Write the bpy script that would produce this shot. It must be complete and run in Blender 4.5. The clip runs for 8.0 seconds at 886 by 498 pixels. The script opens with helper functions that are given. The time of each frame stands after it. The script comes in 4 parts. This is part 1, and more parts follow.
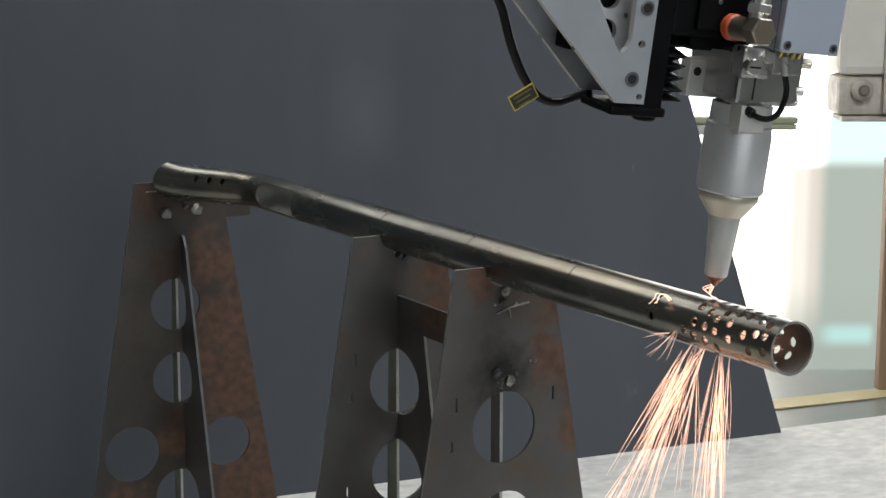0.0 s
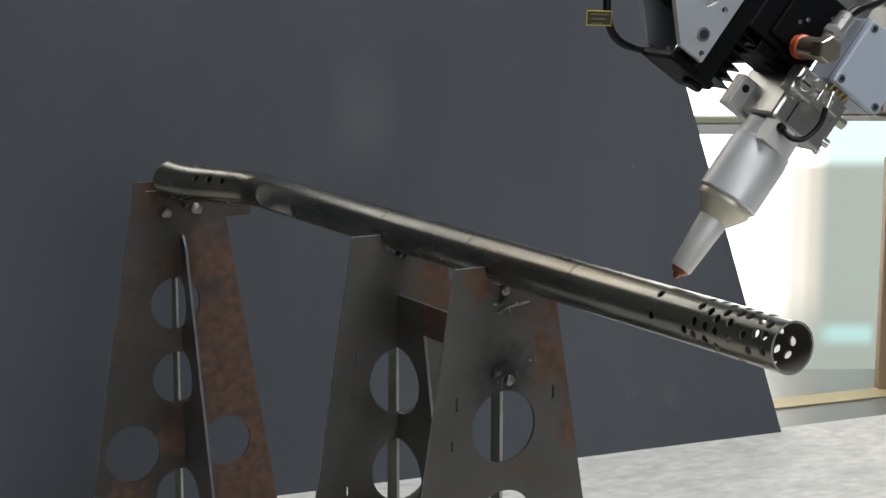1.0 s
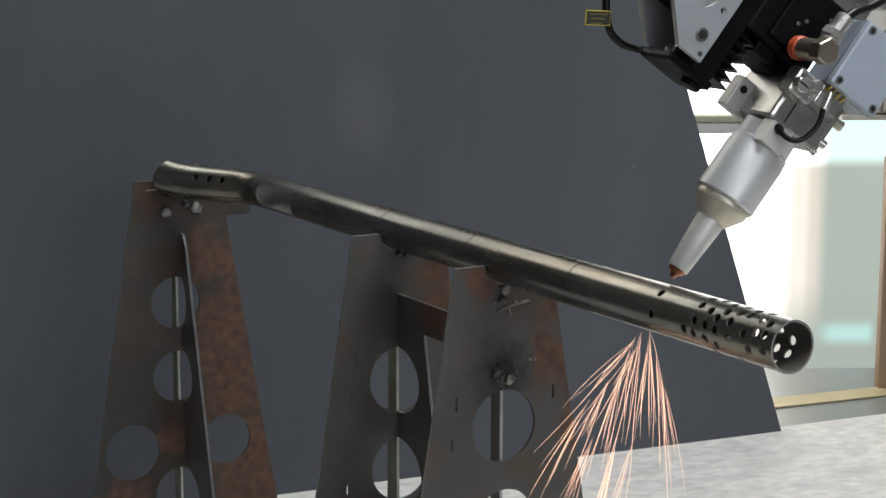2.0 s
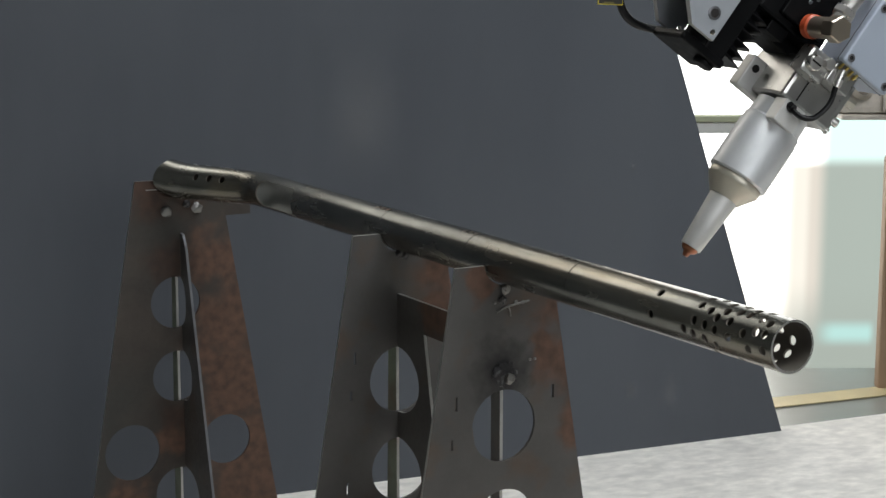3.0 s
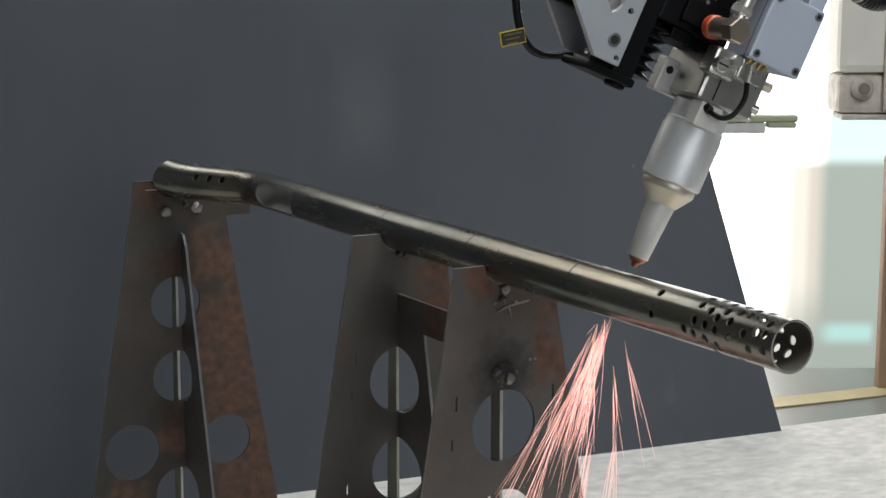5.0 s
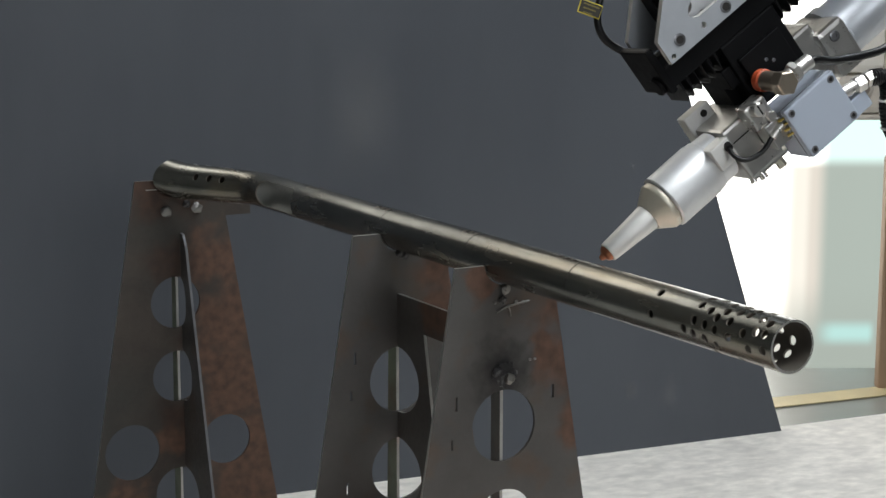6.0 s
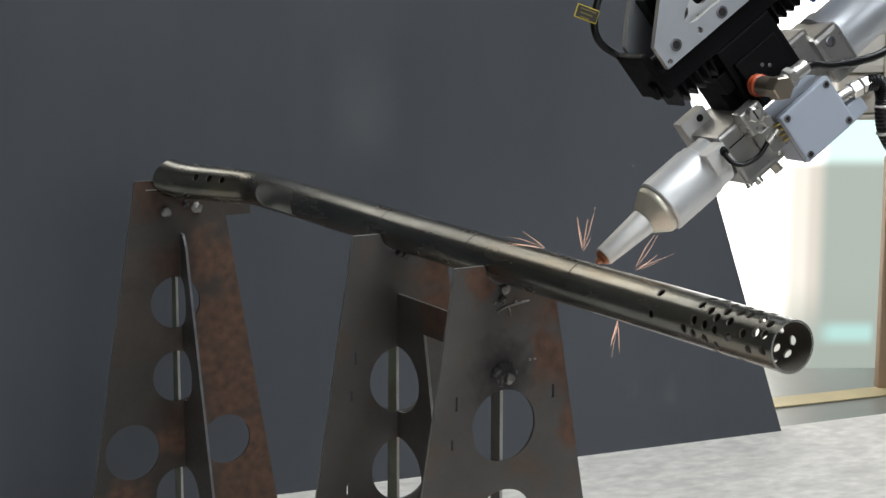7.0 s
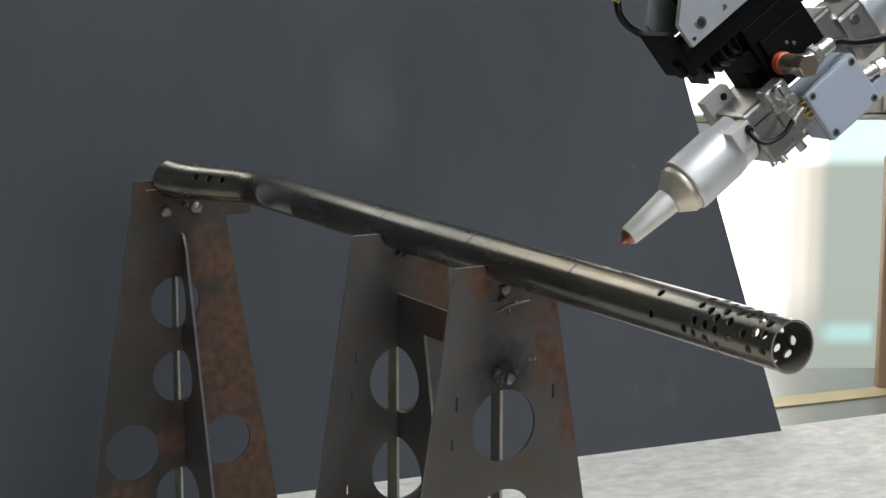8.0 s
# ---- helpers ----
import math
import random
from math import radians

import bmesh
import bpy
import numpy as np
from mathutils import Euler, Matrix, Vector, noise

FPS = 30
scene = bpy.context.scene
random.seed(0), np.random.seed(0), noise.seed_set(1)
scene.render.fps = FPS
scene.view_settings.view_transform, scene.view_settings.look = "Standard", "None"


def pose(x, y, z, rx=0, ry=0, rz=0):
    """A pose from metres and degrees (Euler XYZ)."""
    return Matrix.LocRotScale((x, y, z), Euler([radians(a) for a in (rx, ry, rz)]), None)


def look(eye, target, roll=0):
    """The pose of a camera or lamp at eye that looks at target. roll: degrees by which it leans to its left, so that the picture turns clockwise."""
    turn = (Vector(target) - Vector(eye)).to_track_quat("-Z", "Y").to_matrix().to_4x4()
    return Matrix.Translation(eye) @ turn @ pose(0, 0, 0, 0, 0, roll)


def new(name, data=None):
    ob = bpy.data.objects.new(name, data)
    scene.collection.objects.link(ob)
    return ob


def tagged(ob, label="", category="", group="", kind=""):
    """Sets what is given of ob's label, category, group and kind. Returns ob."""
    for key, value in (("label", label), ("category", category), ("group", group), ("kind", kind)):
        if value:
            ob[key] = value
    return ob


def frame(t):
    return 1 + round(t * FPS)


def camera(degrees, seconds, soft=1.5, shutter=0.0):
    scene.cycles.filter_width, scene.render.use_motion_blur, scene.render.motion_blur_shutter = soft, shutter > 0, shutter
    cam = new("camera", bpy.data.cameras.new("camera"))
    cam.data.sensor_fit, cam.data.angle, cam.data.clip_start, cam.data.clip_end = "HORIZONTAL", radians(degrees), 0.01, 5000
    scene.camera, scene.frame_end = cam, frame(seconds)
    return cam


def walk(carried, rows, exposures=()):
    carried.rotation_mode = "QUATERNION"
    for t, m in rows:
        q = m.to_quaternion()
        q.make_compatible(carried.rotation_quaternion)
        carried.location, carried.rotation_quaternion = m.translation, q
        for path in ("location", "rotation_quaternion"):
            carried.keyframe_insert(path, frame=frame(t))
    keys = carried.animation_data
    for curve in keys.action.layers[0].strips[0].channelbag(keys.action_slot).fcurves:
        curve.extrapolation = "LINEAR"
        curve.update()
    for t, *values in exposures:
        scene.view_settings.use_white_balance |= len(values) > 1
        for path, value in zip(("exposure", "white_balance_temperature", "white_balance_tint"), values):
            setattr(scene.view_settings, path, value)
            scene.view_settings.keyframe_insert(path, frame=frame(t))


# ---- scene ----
F_AZ = radians(29.79)                      # heading of the tube, from depth towards the left
HALF = 28.82
cam = camera(HALF, 8.0, soft=1.5, shutter=0.0)
TILT = 80.02
walk(cam, [(0.0, pose(0, 0, 1.55, TILT + 0.056)), (0.6, pose(0, 0, 1.55, TILT + 0.052)),
           (1.3, pose(0, 0, 1.55, TILT + 0.02)), (3.0, pose(0, 0, 1.55, TILT)),
           (8.0, pose(0, 0, 1.55, TILT))])

# ---- world and light ----
scene.view_settings.exposure = 0.0
world = bpy.data.worlds.new("world")
scene.world = world
world.use_nodes = True
wn = world.node_tree
sky = wn.nodes.new("ShaderNodeTexSky")
sky.sky_type, sky.sun_disc = "NISHITA", False
sky.sun_elevation, sky.sun_rotation = radians(40), radians(60)
wn.nodes["Background"].inputs["Strength"].default_value = 0.08
wn.links.new(sky.outputs["Color"], wn.nodes["Background"].inputs["Color"])


def area(name, m, sx, sy, watts, color):
    lamp = bpy.data.lights.new(name, "AREA")
    lamp.shape, lamp.size, lamp.size_y, lamp.energy, lamp.color = "RECTANGLE", sx, sy, watts, color
    ob = new(name, lamp)
    ob.matrix_world = m
    return ob


# Fill lamps added out of view; no window or skylight is built for them.
area("top_fill_lamp", look((1.35, 1.3, 4.2), (1.35, 1.31, 0)), 1.6, 3.2, 168, (0.93, 0.97, 1.0))
area("front_fill_lamp", look((2.2, -4.6, 2.9), (0.3, 2.2, 1.1)), 4.6, 1.9, 132, (0.92, 0.96, 1.0))
# Two more added lamps, placed to lay the bright band along the tube.
area("tube_band_top_lamp", look((-2.3, 4.8, 4.2), (-2.3, 4.81, 0)), 2.2, 1.2, 30, (1.0, 0.96, 0.88))
area("tube_band_back_lamp", look((-2.2, 6.0, 3.75), (-2.0, 0.5, 1.6)), 3.4, 0.6, 17, (1.0, 0.96, 0.88))


# ---- materials ----
def material(name, color, rough=0.5, metal=0.0, var=0.15, scale=8.0, stain=None, stain_scale=3.0, stain_at=0.55,
             bump=0.1, bump_scale=120.0, stretch=(1, 1, 1), emit=0.0, soft_edge=0.12, spec=0.5, rough_var=0.12):
    mat = bpy.data.materials.new(name)
    mat.use_nodes = True
    t = mat.node_tree
    n, l = t.nodes, t.links
    b = n["Principled BSDF"]
    co = n.new("ShaderNodeTexCoord")
    mp = n.new("ShaderNodeMapping")
    mp.inputs["Scale"].default_value = stretch
    l.new(co.outputs["Object"], mp.inputs["Vector"])

    def noisy(s, detail=6):
        k = n.new("ShaderNodeTexNoise")
        k.inputs["Scale"].default_value, k.inputs["Detail"].default_value = s, detail
        l.new(mp.outputs["Vector"], k.inputs["Vector"])
        return k

    grain = noisy(scale)
    ramp = n.new("ShaderNodeValToRGB")
    ramp.color_ramp.elements[0].position, ramp.color_ramp.elements[1].position = 0.3, 0.7
    ramp.color_ramp.elements[0].color = tuple(c * (1 - var) for c in color) + (1,)
    ramp.color_ramp.elements[1].color = tuple(min(1, c * (1 + var)) for c in color) + (1,)
    l.new(grain.outputs["Fac"], ramp.inputs["Fac"])
    out = ramp.outputs["Color"]
    if stain:
        k = noisy(stain_scale, 8)
        r2 = n.new("ShaderNodeValToRGB")
        r2.color_ramp.elements[0].position, r2.color_ramp.elements[1].position = stain_at - soft_edge / 2, stain_at + soft_edge
        l.new(k.outputs["Fac"], r2.inputs["Fac"])
        mix = n.new("ShaderNodeMix")
        mix.data_type = "RGBA"
        mix.inputs["B"].default_value = tuple(stain) + (1,)
        l.new(r2.outputs["Color"], mix.inputs["Factor"])
        l.new(out, mix.inputs["A"])
        out = mix.outputs["Result"]
    l.new(out, b.inputs["Base Color"])
    fine = noisy(bump_scale, 4)
    mr = n.new("ShaderNodeMapRange")
    mr.inputs["To Min"].default_value, mr.inputs["To Max"].default_value = max(0.03, rough - rough_var), min(1, rough + rough_var)
    l.new(fine.outputs["Fac"], mr.inputs["Value"])
    l.new(mr.outputs["Result"], b.inputs["Roughness"])
    b.inputs["Metallic"].default_value = metal
    b.inputs["Specular IOR Level"].default_value = spec
    if bump:
        bp = n.new("ShaderNodeBump")
        bp.inputs["Strength"].default_value, bp.inputs["Distance"].default_value = bump, 0.002
        l.new(fine.outputs["Fac"], bp.inputs["Height"])
        l.new(bp.outputs["Normal"], b.inputs["Normal"])
    if emit:
        l.new(out, b.inputs["Emission Color"])
        b.inputs["Emission Strength"].default_value = emit
    return mat


def glow(name, color, strength):
    mat = bpy.data.materials.new(name)
    mat.use_nodes = True
    b = mat.node_tree.nodes["Principled BSDF"]
    b.inputs["Base Color"].default_value = (*color, 1)
    b.inputs["Emission Color"].default_value = (*color, 1)
    b.inputs["Emission Strength"].default_value = strength
    return mat


M_TUBE = material("mill_scale_steel", (0.185, 0.187, 0.172), 0.245, 0.92, 0.5, 22, (0.265, 0.225, 0.165), 15, 0.54, 0.03, 60, (1, 0.22, 1), rough_var=0.11, soft_edge=0.16)
M_INNER = material("scorched_steel_inside", (0.150, 0.135, 0.115), 0.55, 0.5, 0.3, 20)
# Paler than the bore, for an added liner that imitates its lit wall.
M_SLOT_LINER = material("pale_slot_liner", (0.23, 0.235, 0.225), 0.5, 0.35, 0.2, 20, bump=0.05)
M_CUT = material("fresh_cut_edge", (0.62, 0.60, 0.57), 0.3, 0.9, 0.1, 40)
# Flat black for grooves, holes and sockets that would only be dark with shade.
M_SLIT_BLACK = material("black_groove_and_recess", (0.015, 0.013, 0.012), 0.9, 0.0, 0.2, 50)
M_PLATE = material("rusty_plate_steel", (0.088, 0.084, 0.080), 0.5, 0.45, 0.22, 9, (0.105, 0.070, 0.048), 15, 0.63, 0.15, 140, soft_edge=0.16)
M_RUST = material("brown_grey_rusted_steel", (0.043, 0.035, 0.029), 0.62, 0.2, 0.3, 13, (0.033, 0.031, 0.027), 6.0, 0.50, 0.18, 140)
# Lighter and greener than the plates, for the rear gussets.
M_GUSSET = material("dull_green_grey_steel", (0.135, 0.155, 0.110), 0.55, 0.25, 0.25, 14, (0.11, 0.075, 0.045), 11, 0.58, 0.12, 140)


def burnt(mat, name, centre, radius):
    """The same plate with a ragged soot stain burnt in round a weld."""
    mat = mat.copy()
    mat.name = name
    n, l = mat.node_tree.nodes, mat.node_tree.links
    b = n["Principled BSDF"]
    plain = b.inputs["Base Color"].links[0].from_socket
    co = n.new("ShaderNodeTexCoord")
    far = n.new("ShaderNodeVectorMath")
    far.operation = "DISTANCE"
    far.inputs[1].default_value = centre
    l.new(co.outputs["Object"], far.inputs[0])
    k = n.new("ShaderNodeTexNoise")
    k.inputs["Scale"].default_value, k.inputs["Detail"].default_value = 55, 5
    l.new(co.outputs["Object"], k.inputs["Vector"])
    add = n.new("ShaderNodeMath")
    add.operation = "MULTIPLY_ADD"
    add.inputs[1].default_value = radius * 1.3
    l.new(k.outputs["Fac"], add.inputs[0])
    l.new(far.outputs["Value"], add.inputs[2])
    soot = n.new("ShaderNodeMapRange")
    soot.inputs["From Min"].default_value, soot.inputs["From Max"].default_value = radius * 0.8, radius * 1.75
    soot.inputs["To Min"].default_value, soot.inputs["To Max"].default_value = 0.93, 0.0
    l.new(add.outputs["Value"], soot.inputs["Value"])
    mix = n.new("ShaderNodeMix")
    mix.data_type = "RGBA"
    mix.inputs["B"].default_value = (0.012, 0.012, 0.013, 1)
    l.new(soot.outputs["Result"], mix.inputs["Factor"])
    l.new(plain, mix.inputs["A"])
    l.new(mix.outputs["Result"], b.inputs["Base Color"])
    return mat


def rusted(mat, name, zones, color=(0.125, 0.064, 0.041), ragged=0.05):
    """The same steel with ragged rust over round zones (x, y, z, radius)."""
    mat = mat.copy()
    mat.name = name
    n, l = mat.node_tree.nodes, mat.node_tree.links
    b = n["Principled BSDF"]
    plain = b.inputs["Base Color"].links[0].from_socket
    co = n.new("ShaderNodeTexCoord")
    k = n.new("ShaderNodeTexNoise")
    k.inputs["Scale"].default_value, k.inputs["Detail"].default_value = 24, 7
    l.new(co.outputs["Object"], k.inputs["Vector"])
    shift = n.new("ShaderNodeMath")
    shift.operation = "MULTIPLY_ADD"
    shift.inputs[1].default_value, shift.inputs[2].default_value = ragged * 5, -ragged * 2.5
    l.new(k.outputs["Fac"], shift.inputs[0])
    total = None
    for x, y, z, r in zones:
        far = n.new("ShaderNodeVectorMath")
        far.operation = "DISTANCE"
        far.inputs[1].default_value = (x, y, z)
        l.new(co.outputs["Object"], far.inputs[0])
        add = n.new("ShaderNodeMath")
        l.new(far.outputs["Value"], add.inputs[0])
        l.new(shift.outputs["Value"], add.inputs[1])
        mask = n.new("ShaderNodeMapRange")
        mask.interpolation_type = "SMOOTHSTEP"
        mask.inputs["From Min"].default_value, mask.inputs["From Max"].default_value = r * 0.45, r * 1.4
        mask.inputs["To Min"].default_value, mask.inputs["To Max"].default_value = 0.80, 0.0
        l.new(add.outputs["Value"], mask.inputs["Value"])
        if total is None:
            total = mask.outputs["Result"]
        else:
            most = n.new("ShaderNodeMath")
            most.operation = "MAXIMUM"
            l.new(total, most.inputs[0])
            l.new(mask.outputs["Result"], most.inputs[1])
            total = most.outputs["Value"]
    mottle = n.new("ShaderNodeTexNoise")
    mottle.inputs["Scale"].default_value, mottle.inputs["Detail"].default_value = 70, 6
    l.new(co.outputs["Object"], mottle.inputs["Vector"])
    ramp = n.new("ShaderNodeValToRGB")
    ramp.color_ramp.elements[0].position, ramp.color_ramp.elements[1].position = 0.3, 0.72
    ramp.color_ramp.elements[0].color = tuple(c * 0.6 for c in color) + (1,)
    ramp.color_ramp.elements[1].color = tuple(c * 1.35 for c in color) + (1,)
    l.new(mottle.outputs["Fac"], ramp.inputs["Fac"])
    mix = n.new("ShaderNodeMix")
    mix.data_type = "RGBA"
    l.new(total, mix.inputs["Factor"])
    l.new(plain, mix.inputs["A"])
    l.new(ramp.outputs["Color"], mix.inputs["B"])
    l.new(mix.outputs["Result"], b.inputs["Base Color"])
    return mat


M_EDGE = material("sheared_steel_edge", (0.40, 0.40, 0.38), 0.4, 0.8, 0.2, 20)
M_DULL = material("dull_sawn_edge", (0.15, 0.155, 0.165), 0.5, 0.5, 0.25, 30)
M_WELD = material("weld_bead", (0.20, 0.195, 0.185), 0.38, 0.9, 0.3, 60, bump=0.5, bump_scale=300)
M_BURN = material("burnt_weld_scale", (0.022, 0.021, 0.022), 0.5, 0.5, 0.4, 60, (0.18, 0.18, 0.18), 90, 0.62, 0.6, 260)
M_PANEL = material("dark_grey_painted_sheet", (0.063, 0.069, 0.080), 0.5, 0.0, 0.12, 2.2, (0.070, 0.076, 0.086), 4.5, 0.55, 0.05, 60, (1, 1, 0.3), soft_edge=0.25, spec=0.25)
M_TABLE = material("pale_worn_concrete", (0.76, 0.73, 0.68), 0.7, 0.0, 0.14, 30, (0.55, 0.53, 0.495), 13, 0.57, 0.3, 160, (1, 1.6, 1), soft_edge=0.25)
M_FLOOR = material("glossy_grey_green_floor", (0.27, 0.285, 0.27), 0.26, 0.0, 0.08, 2, (0.23, 0.24, 0.225), 1.5, 0.6, 0.0, 6, rough_var=0.03)
M_YELLOW = material("yellow_floor_paint", (0.56, 0.47, 0.27), 0.5, 0.0, 0.12, 6)
# For the unseen walls: kept dark to deepen contrast in the tube's reflections.
M_WALL = material("dark_grey_hall_wall", (0.22, 0.22, 0.21), 0.8, 0.0, 0.08, 2, bump=0.05)
M_ALU = material("satin_aluminium", (0.62, 0.625, 0.63), 0.46, 0.55, 0.06, 30, bump=0.03, bump_scale=400)
M_ALU_B = material("bead_blasted_aluminium", (0.66, 0.65, 0.625), 0.5, 0.5, 0.06, 40, bump=0.06, bump_scale=700)
M_BRACKET = material("brushed_bracket_aluminium", (0.42, 0.44, 0.47), 0.36, 0.45, 0.06, 30, bump=0.02, bump_scale=300)
M_STEEL = material("polished_steel", (0.62, 0.60, 0.57), 0.3, 0.9, 0.1, 40, bump=0.02)
M_CLAMP = material("machined_steel", (0.48, 0.47, 0.45), 0.32, 0.95, 0.08, 40, bump=0.02, bump_scale=300)
M_CONE = material("heat_tinted_steel", (0.60, 0.56, 0.47), 0.46, 0.75, 0.14, 25, bump=0.03)
M_COPPER = material("heated_copper", (0.40, 0.17, 0.10), 0.34, 0.9, 0.25, 70)
M_BLACK = material("black_anodised", (0.004, 0.004, 0.0045), 0.42, 0.0, 0.2, 20, bump=0.05, spec=0.10)
M_RUBBER = material("black_rubber", (0.004, 0.004, 0.0045), 0.34, 0.0, 0.2, 20, bump=0.05, spec=0.32)
M_BOX = material("pale_grey_powder_coat", (0.40, 0.445, 0.52), 0.45, 0.2, 0.04, 8, bump=0.04, bump_scale=500)
M_BRASS = material("nickel_brass", (0.42, 0.36, 0.29), 0.34, 0.9, 0.05, 25, bump=0.01, rough_var=0.04)
M_RED = material("orange_red_plastic", (0.50, 0.085, 0.03), 0.45, 0.0, 0.1, 30)
M_TAGY = material("yellow_label_film", (0.70, 0.55, 0.05), 0.5, 0.0, 0.06, 30)
M_TAGK = material("black_label_print", (0.03, 0.027, 0.02), 0.55, 0.0, 0.1, 30)
M_TAGB = material("ochre_label_print", (0.17, 0.14, 0.04), 0.55, 0.0, 0.1, 30)
M_BROWN = material("brown_painted_post", (0.33, 0.22, 0.14), 0.6, 0.0, 0.12, 4)
M_CRATE = material("machine_beige", (0.80, 0.76, 0.69), 0.6, 0.0, 0.10, 3)
M_TAUPE = material("machine_taupe", (0.55, 0.50, 0.44), 0.6, 0.0, 0.3, 14)
M_DARK = material("dark_machine_grey", (0.11, 0.10, 0.09), 0.6, 0.0, 0.15, 4)
M_BLUE = material("blue_hose", (0.02, 0.08, 0.42), 0.4, 0.0, 0.1, 20)
M_DARKSTEEL = material("blackened_screw_steel", (0.20, 0.20, 0.21), 0.35, 0.9, 0.1, 40)
M_GOLDPIN = material("gold_plated_brass", (0.55, 0.42, 0.14), 0.3, 0.9, 0.1, 40)
M_KNOB = material("faded_brown_plastic", (0.24, 0.21, 0.18), 0.6, 0.0, 0.1, 6)
M_LEDGE = material("greenish_paint", (0.42, 0.44, 0.30), 0.6, 0.0, 0.1, 6)
M_TIE = material("white_nylon", (0.62, 0.62, 0.60), 0.45, 0.0, 0.05, 30)


def smear_material():
    mat = bpy.data.materials.new("dusty_smear")
    mat.use_nodes = True
    n, l = mat.node_tree.nodes, mat.node_tree.links
    b = n["Principled BSDF"]
    b.inputs["Base Color"].default_value = (0.22, 0.225, 0.23, 1)
    b.inputs["Roughness"].default_value = 0.9
    co = n.new("ShaderNodeTexCoord")
    ln = n.new("ShaderNodeVectorMath")
    ln.operation = "LENGTH"
    l.new(co.outputs["Object"], ln.inputs[0])
    fade = n.new("ShaderNodeMapRange")
    fade.interpolation_type = "SMOOTHSTEP"
    fade.inputs["From Min"].default_value, fade.inputs["From Max"].default_value = 0.05, 0.95
    fade.inputs["To Min"].default_value, fade.inputs["To Max"].default_value = 0.38, 0.0
    l.new(ln.outputs["Value"], fade.inputs["Value"])
    nz = n.new("ShaderNodeTexNoise")
    nz.inputs["Scale"].default_value = 2.2
    l.new(co.outputs["Object"], nz.inputs["Vector"])
    mul = n.new("ShaderNodeMath")
    mul.operation = "MULTIPLY"
    l.new(fade.outputs["Result"], mul.inputs[0])
    l.new(nz.outputs["Fac"], mul.inputs[1])
    l.new(mul.outputs["Value"], b.inputs["Alpha"])
    return mat


M_SMEAR = smear_material()


# ---- mesh helpers ----
def part(name, bm, mat, parent=None, label="", smooth=False, m=None):
    me = bpy.data.meshes.new(name)
    bmesh.ops.recalc_face_normals(bm, faces=bm.faces)
    bm.to_mesh(me)
    bm.free()
    for k in (mat if isinstance(mat, (list, tuple)) else [mat]):
        me.materials.append(k)
    if smooth:
        for poly in me.polygons:
            poly.use_smooth = True
        me.set_sharp_from_angle(angle=radians(35))
    ob = new(name, me)
    if m is not None:
        ob.matrix_basis = m
    if parent is not None:
        ob.parent = parent
    return tagged(ob, label) if label else ob


def thing(name, m, label, category, group="", kind=""):
    ob = new(name)
    ob.empty_display_size = 0.05
    ob.matrix_basis = m
    return tagged(ob, label, category, group, kind)


def box(lo, hi, bevel=0.0, bm=None):
    bm = bm or bmesh.new()
    lo, hi = Vector(lo), Vector(hi)
    c, d = (lo + hi) / 2, hi - lo
    got = bmesh.ops.create_cube(bm, size=1, matrix=Matrix.Translation(c) @ Matrix.Diagonal((*d, 1)))
    if bevel:
        es = {e for v in got["verts"] for e in v.link_edges}
        bmesh.ops.bevel(bm, geom=list(es), offset=bevel, segments=2, affect="EDGES", profile=0.6)
    return bm


def lathe(profile, m=None, seg=48, bm=None):
    """Turn a list of (radius, height) about the local z axis."""
    bm = bm or bmesh.new()
    m = m or Matrix()
    rings = []
    for r, h in profile:
        if r <= 1e-6:
            rings.append([bm.verts.new(m @ Vector((0, 0, h)))])
        else:
            rings.append([bm.verts.new(m @ Vector((r * math.cos(2 * math.pi * k / seg), r * math.sin(2 * math.pi * k / seg), h))) for k in range(seg)])
    for a, b in zip(rings, rings[1:]):
        for k in range(seg):
            j = (k + 1) % seg
            if len(a) == 1 and len(b) == 1:
                continue
            if len(a) == 1:
                bm.faces.new((a[0], b[k], b[j]))
            elif len(b) == 1:
                bm.faces.new((a[k], a[j], b[0]))
            else:
                bm.faces.new((a[k], a[j], b[j], b[k]))
    return bm


def towards(a, b):
    a, b = Vector(a), Vector(b)
    return Matrix.Translation(a) @ (b - a).to_track_quat("Z", "Y").to_matrix().to_4x4()


def rod(a, b, r, seg=24, bevel=0.15, r2=None, bm=None):
    h = (Vector(b) - Vector(a)).length
    r2 = r if r2 is None else r2
    e = min(r, r2) * bevel
    return lathe([(0, 0), (r - e, 0), (r, e), (r2, h - e), (r2 - e, h), (0, h)], towards(a, b), seg, bm)


